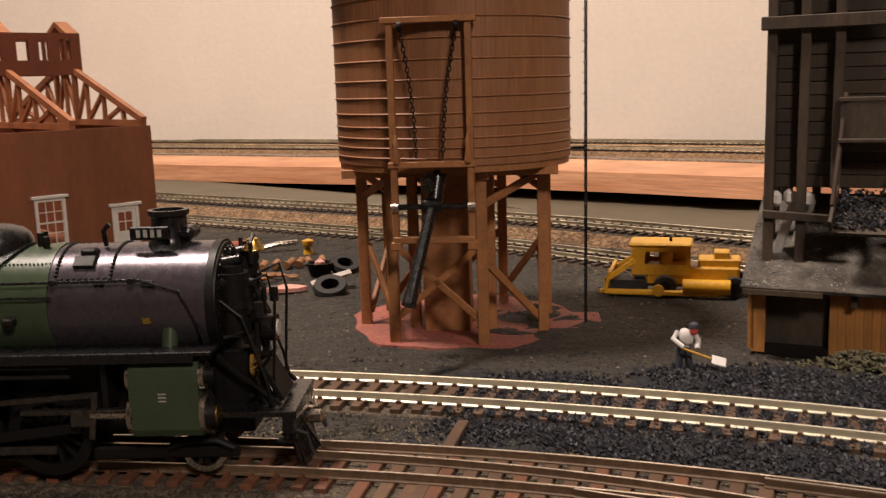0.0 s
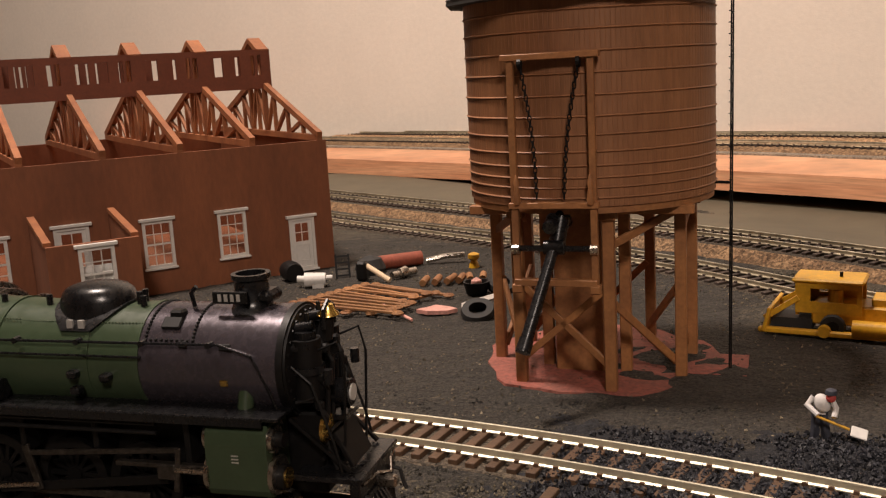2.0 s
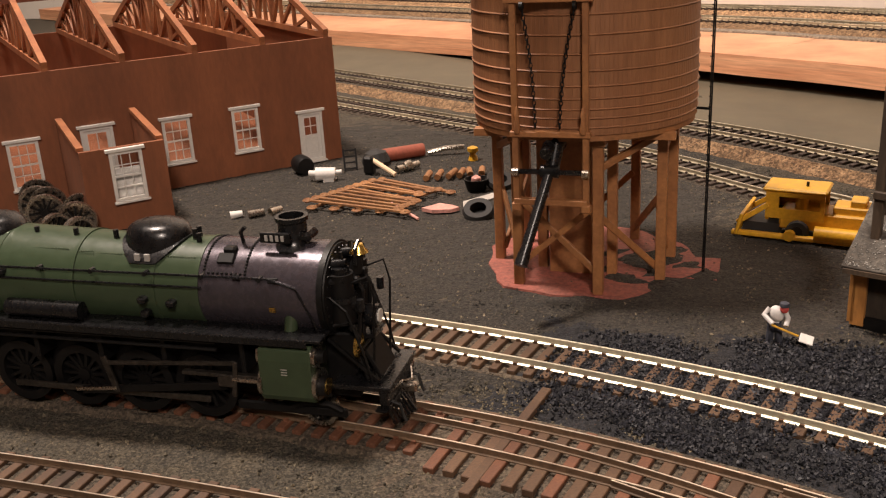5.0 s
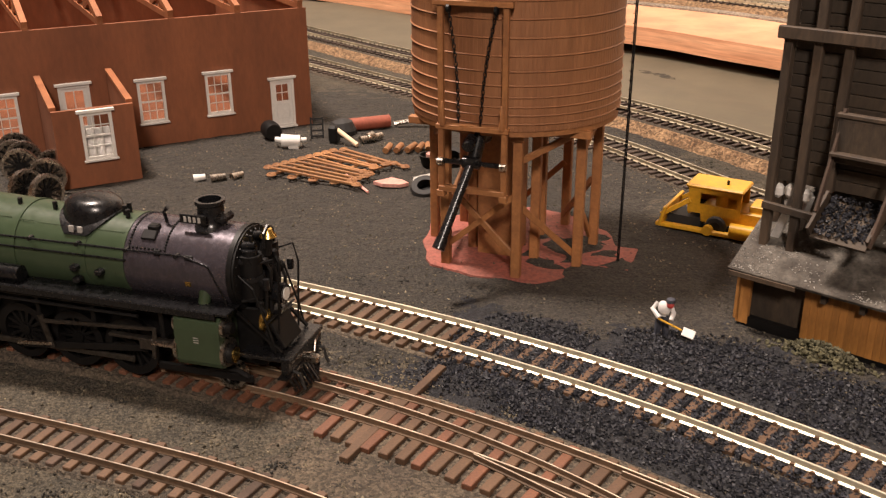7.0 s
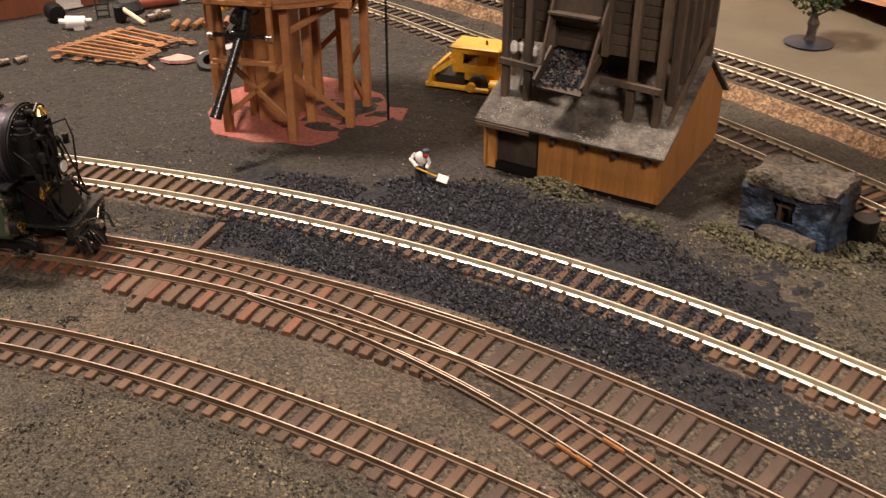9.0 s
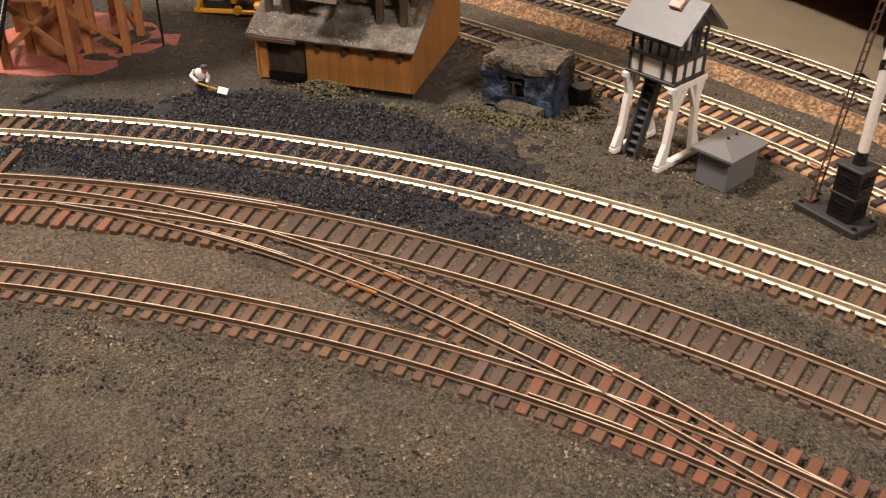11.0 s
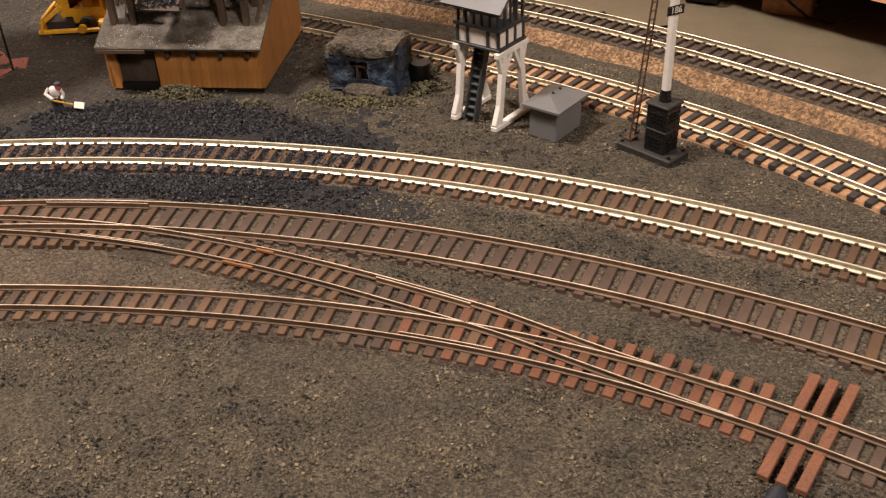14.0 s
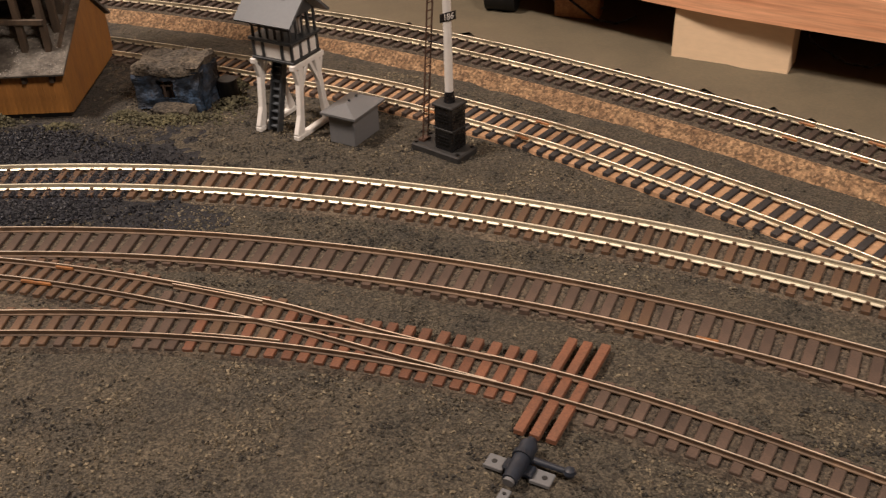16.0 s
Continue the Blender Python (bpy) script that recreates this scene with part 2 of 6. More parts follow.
def lay_rail(track, pts, material, h=0.26, head=0.07, foot=0.18):
    """Bright on the running head, tarnished brown below it unless the rail is new."""
    bm = sweep(B(), pts, rail_profile(h, head, foot))
    if material is RAIL_RUST:
        bm.faces.ensure_lookup_table()
        for i, f in enumerate(bm.faces):
            f.material_index = 0 if i % 14 in (6, 7, 8) else 1
    ob = part("rail", bm, material, track, smooth=True)
    ob.data.materials.append(RAIL_SIDE)
    return ob


TOP = 0.22   # top of the ties
T1_U, T1_L = (-0.00010624, -0.0067486, -0.19738, 25.621), (-0.00011458, -0.0072658, -0.19067, 23.793)
T2_U, T2_L = (-8.4555e-05, -0.0092608, -0.17863, 20.212), (-3.33e-05, -0.0114, -0.17454, 18.503)
T3_U, T3_L = (-8.9717e-06, 0.00020562, -0.010569, -0.20646, 14.578), (-1.2027e-05, 0.00030292, -0.011593, -0.20906, 13.5)
T2N_U, T2N_L = (1.0487e-05, -0.00033615, -0.015655, -0.22559, 19.448), (3.3621e-05, -0.0012514, -0.0038488, -0.30947, 18.613)


def middle(a, b):
    k = max(len(a), len(b))
    a, b = (0,) * (k - len(a)) + a, (0,) * (k - len(b)) + b
    return tuple((u + v) / 2 for u, v in zip(a, b))


def merging(a, b, x0, x1, p, q):
    """A rail along a that runs into b between p and q."""
    out = []
    for i in range(29):
        x = x0 + (x1 - x0) * i / 28
        k = max(0.0, min(1.0, (x - p) / (q - p)))
        k = k * k * (3 - 2 * k)
        out.append((x, poly(a, x) * (1 - k) + poly(b, x) * k, TOP))
    return out


def ahead(pts, n, bend, step=2.0):
    """Goes on from the end of a line, turning by bend degrees a step."""
    pts = [Vector(p) for p in pts]
    w = (pts[-1] - pts[-2]).normalized()
    for _ in range(n):
        w = Matrix.Rotation(radians(bend), 3, "Z") @ w
        pts.append(pts[-1] + w * step)
    return pts


def back(pts, n, bend, step=2.0):
    return ahead(list(pts)[::-1], n, bend, step)[::-1]


GA, GB = 0.86, 0.56   # half of each gauge, to the rails' middles
t1 = spline(back(ahead(graph(middle(T1_U, T1_L), -8, 34, TOP), 14, -1.6), 22, 0.6), 0.5)
t2 = spline(back(back(ahead(graph(middle(T2_U, T2_L), -6, 28, TOP), 14, -1.6), 9, 1.0), 10, 0.0), 0.5)
t3 = spline(back(ahead(graph(middle(T3_U, T3_L), -7, 30, TOP), 12, -1.6), 16, 0.8), 0.5)
t2n = spline(graph(middle(T2N_U, T2N_L), 1.5, 23.2, TOP), 0.5)
t4 = spline([(-75, 85, TOP), (-50, 76.5, TOP), (-27, 64.5, TOP), (-13, 57.2, TOP), (-2.5, 51.2, TOP), (5, 45.3, TOP), (16, 36.5, TOP), (27.2, 25.0, TOP), (33, 16.9, TOP), (36.3, 11.0, TOP), (39.8, 3.6, TOP), (43, -5, TOP), (48, -22, TOP)], 0.5)
t5 = spline([(-75, 93, 0.75), (-50, 84, 0.75), (-33, 74.6, 0.75), (-18, 66.4, 0.75), (-1, 57.2, 0.75), (9, 50.2, 0.75), (20, 41.5, 0.75), (29.4, 31.8, 0.75), (35, 24.4, 0.75), (40, 16, 0.75), (44.2, 8, 0.75), (49, -3, 0.75), (54, -18, 0.75)], 0.5)


# ---- the board, the walls and the raised shelf ----
def ground_height(x, y):
    near = min(1.0, max(0.0, (60 - abs(x - 8)) / 25)) * min(1.0, max(0.0, (75 - abs(y - 20)) / 30))
    v = Vector((x, y, 0))
    # the board dips behind the main track
    dip = min(1.0, max(0.0, (y + 0.85 * x - 64) / 9)) * min(1.0, max(0.0, (26 - x) / 12))
    return -0.95 * dip + near * (0.10 * noise.noise(v * 0.16) + 0.07 * noise.noise(v * 0.7) + 0.05 * noise.noise(v * 1.9)) - 0.03


def build_ground():
    xs = [-150, -110, -80] + [-60 + 0.55 * i for i in range(219)] + [75, 100, 130]
    ys = [-90, -70, -50] + [-34 + 0.55 * i for i in range(193)] + [78, 85, 95, 105, 130]
    me = bpy.data.meshes.new("ground")
    verts = [(x * C, y * C, ground_height(x, y) * C) for y in ys for x in xs]
    w = len(xs)
    faces = [(j * w + i, j * w + i + 1, (j + 1) * w + i + 1, (j + 1) * w + i) for j in range(len(ys) - 1) for i in range(w - 1)]
    me.from_pydata(verts, [], faces)
    me.materials.append(SOIL)
    me.shade_smooth()
    return tagged(new("ground", me), "dark olive-grey ground foam covering the layout board", "ground", kind="structure")


build_ground()


def build_patch(name, material, label, inside, x0, x1, y0, y1, step, lift):
    """A thin irregular layer that sinks into the ground at its rim."""
    nx, ny = int((x1 - x0) / step), int((y1 - y0) / step)
    idx, verts, faces = {}, [], []
    for j in range(ny + 1):
        for i in range(nx + 1):
            x, y = x0 + i * step, y0 + j * step
            k = inside(x, y) + 0.35 * noise.noise(Vector((x, y, 7)) * 0.9) + 0.2 * noise.noise(Vector((x, y, 9)) * 2.5)
            if k > -0.35:
                idx[i, j] = len(verts)
                rim = max(-0.05, min(1.0, k * 2)) * lift
                verts.append((x * C, y * C, (ground_height(x, y) + rim + 0.02 * noise.noise(Vector((x, y, 1)) * 3)) * C))
    for (i, j) in idx:
        q = [(i, j), (i + 1, j), (i + 1, j + 1), (i, j + 1)]
        if all(p in idx for p in q):
            faces.append([idx[p] for p in q])
    me = bpy.data.meshes.new(name)
    me.from_pydata(verts, [], faces)
    me.materials.append(material)
    me.shade_smooth()
    return tagged(new(name, me), label, "cinders", kind="stuff")


def near_line(line, x, y, left, right):
    """1 on the line, falling to 0 at left or right of it."""
    best, p, w = 1e9, None, None
    for a, b in zip(line[::3], line[3::3]):
        d = (a.x - x) ** 2 + (a.y - y) ** 2
        if d < best:
            best, p, w = d, a, b - a
    side = w.x * (y - p.y) - w.y * (x - p.x)
    return 1 - best ** 0.5 / (left if side > 0 else right)


def coal_zone(x, y):
    ends = min(1.0, (x + 3.0) / 4.0, (19.0 - x) / 3.5)
    return min(ends, near_line(t1, x, y, 4.2 + 2.2 * max(0.0, min(1.0, (x - 3) / 3, (16 - x) / 4)), 4.4))


def yard_zone(x, y):
    return min(1.0, (y - 22.5 - 0.05 * x) / 3, (3 - x) / 3 if y > 40 else (17 - x) / 4, (58 - y) / 4, (x + 48) / 6)


build_patch("yard_soil", YARD, "dark cindery soil of the yard", yard_zone, -50, 18, 20, 60, 0.5, 0.03)
def dirt_zone(x, y):
    a, b = poly(T2N_L, x), poly(T3_U, x)
    return min(1 - abs(y - (a + b) / 2) / max(0.4, (a - b) / 2 - 0.1), (x + 4) / 2, (12.5 - x) / 2)


def beyond_main(x, y):
    """Distance past the main track's far edge; negative on the near side."""
    return (1 - near_line(t5, x, y, 10, -10)) * 10 - 2.4


build_patch("painted_board", PAINTED, "smooth olive-brown painted board behind the main track", lambda x, y: min(1.0, beyond_main(x, y)), -64, 58, -4, 96, 0.8, 0.16)
build_patch("bare_dirt", EARTH, "bare brown dirt between the two tracks", dirt_zone, -5, 13, 9, 20, 0.3, 0.05)
build_patch("coal_dust", CINDER, "layer of black coal dust and cinders along the track", coal_zone, -5, 21, 14, 34, 0.3, 0.075)


def slab(name, c, s, material, label, category="wall"):
    return tagged(part(name, box(B(), c, s), material), label, category, kind="structure")


# the wall behind stands a little askew to the shelf
wall = part("wall_north", box(B(), (0, 4, 55), (420, 8, 230)), WALL, m=at(0, 115, 0, -12))
tagged(wall, "plain cream painted wall with a fine texture", "wall", kind="structure")
# these three unseen walls close the room; their dark brown holds down bounced light
slab("wall_south", (0, -190, 55), (420, 8, 230), DIM_WALL, "unseen wall behind the aisle, kept dark to cut bounced light")
slab("wall_east", (205, -20, 55), (8, 340, 230), DIM_WALL, "unseen side wall, kept dark to cut bounced light")
slab("wall_west", (-205, -20, 55), (8, 340, 230), DIM_WALL, "unseen side wall, kept dark to cut bounced light")
slab("ceiling", (0, -20, 165), (420, 360, 8), WALL, "white painted room ceiling", "ceiling")
slab("floor", (0, -20, -64), (420, 360, 8), DARK, "dark carpeted room floor", "floor")

# the shelf climbs along the wall: its underside lies low at the far end and a block's height up at the near end
shelf_line = spline([(-110, 128, 0.1), (-60, 104, 0.1), (-40, 95.3, 0.1), (-31, 91.2, 0.1), (-23, 88, 0.1), (-5, 81.8, 0.1), (2.5, 77.6, 0.1), (8, 74.6, 0.1), (16, 68.6, 0.2), (24, 59.0, 0.95), (27, 53.8, 1.4), (31, 46.5, 2.0), (38, 32.4, 2.7), (43.8, 21, 2.8), (47.1, 16, 2.8), (52, 9, 2.8), (60, -4, 2.8)], 1.0)


def build_shelf():
    shelf = thing("raised_shelf", "raw pine board shelf raised on blocks along the wall", "shelf")
    bm = B()
    outer = offset(shelf_line, 33)
    for k, (a, b) in enumerate(zip(shelf_line, outer)):
        for p in (a, b):
            bm.verts.new((p.x, p.y, a.z))
            bm.verts.new((p.x, p.y, a.z + (1.6 if a.x < 30 else 1.9)))
    bm.verts.ensure_lookup_table()
    n = len(shelf_line)
    for i in range(n - 1):
        o, q = 4 * i, 4 * i + 4
        for a, b in ((0, 1), (1, 3), (3, 2), (2, 0)):
            bm.faces.new([bm.verts[j] for j in (o + a, q + a, q + b, o + b)])
    part("board", bm, PLY, shelf)
    cover = [v + Vector((0, 0, 1.6)) for v in shelf_line if v.x < 28]
    part("ballast_sheet", sweep(B(), offset(cover, 21.5), [(-10.8, -0.05), (10.8, -0.05), (10.8, 0.16), (-10.2, 0.16)]), BALLAST, shelf, "grey ballast strewn on the board")
    return shelf


build_shelf()

# ---- more materials ----
TANK = mat("stained_brown_wood", (0.335, 0.152, 0.066), 0.55, var=0.22, scale=0.35, bump=0.01, bscale=6, other=(0.21, 0.085, 0.036), stretch=(1, 1, 0.15))
TRESTLE = mat("orange_brown_timber", (0.39, 0.172, 0.060), 0.55, var=0.25, scale=0.5, bump=0.01, bscale=6, other=(0.25, 0.105, 0.042))
ROOF_DARK = mat("charcoal_shingle", (0.05, 0.047, 0.043), 0.8, var=0.3, scale=0.8, bump=0.02, bscale=5)
RED_PAD = mat("faded_red_base", (0.30, 0.082, 0.060), 0.75, var=0.5, scale=0.3, bump=0.05, bscale=5, other=(0.17, 0.065, 0.048), mix=0.5)
BLACK = mat("black_painted_metal", (0.008, 0.008, 0.009), 0.28, var=0.3, scale=1, bscale=6)
SATIN_BLACK = mat("dull_black_metal", (0.0065, 0.006, 0.006), 0.5, spec=0.3, var=0.4, scale=1, bscale=6)
BOARD_RED = mat("red_brown_hardboard", (0.27, 0.094, 0.040), 0.6, var=0.16, scale=0.35, bump=0.008, bscale=5, other=(0.165, 0.058, 0.026), stretch=(1, 1, 0.3))
TRUSS = mat("orange_stained_truss", (0.36, 0.14, 0.055), 0.55, var=0.25, scale=0.6, bscale=6, other=(0.22, 0.075, 0.032))
MONITOR = mat("dark_red_stain", (0.19, 0.055, 0.026), 0.6, var=0.2, scale=0.5, bscale=6)
WHITE = mat("white_moulded_plastic", (0.72, 0.70, 0.66), 0.45, var=0.08, scale=1, bscale=6)
INSIDE = mat("dark_inside", (0.045, 0.030, 0.022), 0.85, var=0.3, scale=0.3)
COALWOOD = mat("blackened_timber", (0.066, 0.046, 0.028), 0.75, var=0.45, scale=0.6, bump=0.02, bscale=8, other=(0.024, 0.018, 0.013), stretch=(1, 1, 0.3))
COALPOST = mat("weathered_dark_post", (0.080, 0.053, 0.032), 0.7, var=0.4, scale=0.8, bump=0.02, bscale=8, other=(0.032, 0.023, 0.016), stretch=(1, 1, 0.25))
YELLOW_BOARD = mat("ochre_boards", (0.41, 0.19, 0.040), 0.65, var=0.3, scale=0.6, bump=0.015, bscale=7, other=(0.27, 0.115, 0.032), stretch=(1, 1, 0.2))
ASH_ROOF = mat("sooty_grey_roof", (0.21, 0.19, 0.16), 0.85, var=0.6, scale=0.6, bump=0.08, bscale=6, other=(0.045, 0.036, 0.028), mix=0.4)
ASH = mat("pale_ash", (0.50, 0.48, 0.44), 0.95, var=0.5, scale=0.8, bscale=6, other=(0.16, 0.15, 0.13), island=True)
GREEN = mat("olive_green_enamel", (0.042, 0.064, 0.034), 0.33, var=0.12, scale=0.6, bscale=4)
GRAPHITE = mat("graphite_smokebox", (0.092, 0.080, 0.094), 0.27, 0.6, var=0.14, scale=0.7, bscale=6)
DARK_STEEL = mat("oily_dark_steel", (0.085, 0.075, 0.065), 0.4, 0.8, var=0.4, scale=2, bscale=8)
STEEL = mat("bright_steel", (0.55, 0.50, 0.44), 0.28, 1.0, var=0.2, scale=2, bscale=8)
BRASS = mat("polished_brass", (0.80, 0.55, 0.16), 0.25, 1.0, var=0.1, scale=2, bscale=8)
LENS = mat("headlight_lens", (0.75, 0.74, 0.70), 0.12, var=0.05, spec=0.8)
YELLOW = mat("yellow_enamel", (0.68, 0.37, 0.018), 0.42, var=0.2, scale=0.8, bscale=5, other=(0.55, 0.29, 0.025))
RUBBER = mat("black_rubber", (0.020, 0.019, 0.018), 0.7, var=0.3, scale=2, bscale=8)
GREY = mat("grey_moulded_plastic", (0.135, 0.138, 0.142), 0.5, var=0.10, scale=0.8, bscale=6)
SLATE = mat("blue_grey_roof", (0.085, 0.095, 0.105), 0.45, var=0.12, scale=0.8, bscale=6)
CHARCOAL = mat("charcoal_frame", (0.030, 0.033, 0.035), 0.5, var=0.2, scale=1, bscale=6)
BLUE = mat("sooty_blue_masonry", (0.026, 0.052, 0.095), 0.75, var=0.5, scale=0.7, bump=0.08, bscale=5, other=(0.012, 0.012, 0.014), mix=0.35, specks=6)
DIRT = mat("tan_dirt", (0.095, 0.076, 0.052), 0.95, var=0.5, scale=0.6, bump=0.12, bscale=6, other=(0.045, 0.039, 0.032), mix=0.5, specks=9)
RUST = mat("rusty_iron", (0.36, 0.175, 0.065), 0.7, var=0.4, scale=1.2, bump=0.015, bscale=8, other=(0.22, 0.095, 0.04))
SOLDER = mat("orange_stained_joint", (0.42, 0.17, 0.045), 0.5, var=0.5, scale=2.5, bump=0.02, bscale=8, other=(0.20, 0.09, 0.04))
RED = mat("red_paint", (0.30, 0.075, 0.042), 0.6, var=0.25, scale=1, bscale=6)
PINK = mat("pink_faded_metal", (0.72, 0.36, 0.30), 0.5, var=0.25, scale=1.5, bscale=6)
SILVER = mat("silver_white_metal", (0.62, 0.60, 0.57), 0.35, 0.4, var=0.15, scale=2, bscale=8)
MACHINE = mat("blue_black_switch_machine", (0.014, 0.019, 0.030), 0.5, var=0.3, scale=1.5, bscale=6)
DARK_RUST = mat("dark_rusted_iron", (0.07, 0.035, 0.022), 0.6, var=0.3, scale=2, bscale=8)
MOSS = mat("moss_foam", (0.13, 0.118, 0.062), 0.95, var=0.55, scale=0.8, bscale=6, other=(0.045, 0.042, 0.026), island=True)
LEAF = mat("green_leaf_foam", (0.055, 0.085, 0.028), 0.9, var=0.5, scale=1, bscale=6, island=True)
BARK = mat("grey_bark", (0.10, 0.08, 0.06), 0.9, var=0.3, scale=2, bump=0.02, bscale=8)
TAN = mat("pale_plank_bed", (0.36, 0.22, 0.125), 0.8, var=0.35, scale=0.5, bump=0.02, bscale=6, other=(0.25, 0.14, 0.07))
CREAM_WOOD = mat("planed_basswood", (0.78, 0.59, 0.39), 0.55, var=0.07, scale=0.4, bscale=4, stretch=(0.3, 0.3, 1))
SHIRT = mat("white_shirt_paint", (0.68, 0.66, 0.64), 0.7, var=0.1, scale=3)
DENIM = mat("dark_overalls_paint", (0.045, 0.048, 0.065), 0.75, var=0.3, scale=3)
SCARF = mat("red_scarf_paint", (0.55, 0.07, 0.06), 0.7, var=0.15, scale=3)
glass = bpy.data.materials.new("clear_glazing")
glass.use_nodes = True
_g = glass.node_tree.nodes["Principled BSDF"]
_g.inputs["Transmission Weight"].default_value, _g.inputs["Roughness"].default_value, _g.inputs["IOR"].default_value = 1.0, 0.05, 1.1


# ---- the water tower ----
def build_water_tower():
    t = thing("water_tower", "brown wooden water tower with a charcoal roof on a trestle", "water tower", at(-2.4, 34.5, 0))
    z0, z1 = 6.35, 13.0
    bm = B()
    n = 170
    rings = []
    for z in (z0, z1):
        rr = []
        for i in range(n):
            for da, r in ((0.0, 4.292), (0.10, 4.3), (0.90, 4.3)):
                a = 2 * math.pi * (i + da) / n
                rr.append(bm.verts.new((r * math.cos(a), r * math.sin(a), z)))
        rings.append(rr)
    k = len(rings[0])
    for i in range(k):
        bm.faces.new((rings[0][i], rings[0][(i + 1) % k], rings[1][(i + 1) % k], rings[1][i]))
    bm.faces.new(rings[0])
    bm.faces.new(rings[1])
    part("tank", bm, TANK, t, "brown upright staves")
    for z in (12.45, 11.85, 11.2, 10.55, 9.85, 9.2, 8.6, 8.1, 7.65, 7.27, 6.93, 6.62):
        part("hoop", ring(B(), (0, 0, z + random.uniform(-0.03, 0.03)), 4.31, 0.04, n=96), TANK, t)
    part("floor_deck", lathe(B(), [(4.1, 6.1), (4.25, 6.12), (4.25, 6.34), (4.1, 6.35)], 48), TRESTLE, t)
    roof = part("roof", lathe(B(), [(4.95, 13.0), (4.98, 13.12), (2.6, 14.35), (0.25, 15.5), (0.1, 15.6)], 12), ROOF_DARK, t, "faceted charcoal roof")
    part("eave", lathe(B(), [(4.9, 12.93), (4.98, 12.93), (4.98, 13.02), (4.9, 13.02)], 12), ROOF_DARK, roof)
    # trestle
    feet = [(3.55 * math.cos(radians(a)), 3.55 * math.sin(radians(a))) for a in (18, 63, 108, 146, 184, 235, 289, 336)]
    inner = [(1.75 * math.cos(radians(a)), 1.75 * math.sin(radians(a))) for a in (319, 208, 60, 125)]
    for x, y in feet + inner:
        part("leg", box(B(), (x, y, 3.0), (0.38, 0.38, 6.0), bevel=0.03), TRESTLE, t)
    for x, y in feet:
        part("leg_cap", box(B(), (x, y, 5.95), (0.56, 0.56, 0.3), bevel=0.03), TRESTLE, t)
    for a, b in zip(feet, feet[1:] + feet[:1]):
        if a == feet[5]:
            continue
        part("brace", beam(B(), (*a, 4.9), (*b, 5.9), 0.16, 0.26, 0.02), TRESTLE, t)
        part("brace", beam(B(), (a[0] * 0.95, a[1] * 0.95, 3.1), (b[0] * 0.95, b[1] * 0.95, 0.5), 0.16, 0.26, 0.02), TRESTLE, t)
    for a, b in ((feet[5], feet[6]),):
        part("brace", beam(B(), (*a, 0.8), (*b, 3.6), 0.14, 0.24, 0.02), TRESTLE, t)
        part("brace", beam(B(), (*a, 3.6), (*b, 0.8), 0.14, 0.24, 0.02), TRESTLE, t)
    for y in (-2.4, 0, 2.4):
        part("joist", box(B(), (0, y, 6.0), (7.6, 0.36, 0.3), bevel=0.02), TRESTLE, t)
    part("frost_box", box(B(), (-0.3, -0.6, 3.05), (1.7, 1.7, 6.1), bevel=0.04), TRESTLE, t, "boarded riser box")
    # spout frame on the yard side
    xl, xr, yf = -1.62, 0.92, -4.5
    for x in (xl, xr):
        part("frame_post", box(B(), (x, yf, 7.4), (0.22, 0.22, 7.3), bevel=0.02), TRESTLE, t)
        part("post_knob", box(B(), (x, yf - 0.02, 3.75), (0.34, 0.34, 0.3), bevel=0.04), TRESTLE, t)
        part("finial", lathe(B(), [(0.1, 0), (0.13, 0.15), (0.07, 0.5), (0.10, 0.7), (0.03, 0.95)], 10, Matrix.Translation((x * 0.93, yf - 0.18, 6.5))), TRESTLE, t, smooth=True)
    for z, h, w in ((11.1, 0.2, 3.1), (6.45, 0.2, 2.9), (3.95, 0.22, 2.7)):
        part("frame_bar", box(B(), ((xl + xr) / 2, yf - 0.03, z), (w, 0.3, h), bevel=0.02), TRESTLE, t)
    part("pivot_rod", rod(B(), (xl - 0.15, yf, 5.05), (xr + 0.1, yf, 5.05), 0.1), BLACK, t)
    for x in (xl, xr):
        part("pivot_cap", rod(B(), (x - 0.12, yf - 0.12, 5.05), (x + 0.12, yf - 0.12, 5.05), 0.16), STEEL, t)
    # the lowered spout
    tip, top = Vector((-0.95, -6.3, 2.5)), Vector((-0.38, -4.55, 5.1))
    d = (tip - top).normalized()
    spout = part("spout", rod(B(), top - d * 0.1, tip, 0.18, 0.2, 16), BLACK, t, "glossy black lowered spout", smooth=True)
    part("spout_lip", rod(B(), tip - d * 0.05, tip + d * 0.4, 0.23, 0.25, 16), BLACK, spout, smooth=True)
    part("spout_joint", rod(B(), (-0.7, -4.55, 5.1), (-0.05, -4.55, 5.1), 0.24, n=16), BLACK, spout, smooth=True)
    part("drop_pipe", rod(B(), (-0.2, -3.9, 6.3), (-0.34, -4.4, 5.1), 0.3, 0.26, 16), BLACK, t, smooth=True)
    part("valve_elbow", tube(B(), [(-0.4, -2.6, 5.6), (-0.42, -3.6, 5.75), (-0.45, -4.3, 5.95), (-0.47, -4.75, 5.75)], 0.24, 10), BLACK, t, smooth=True)
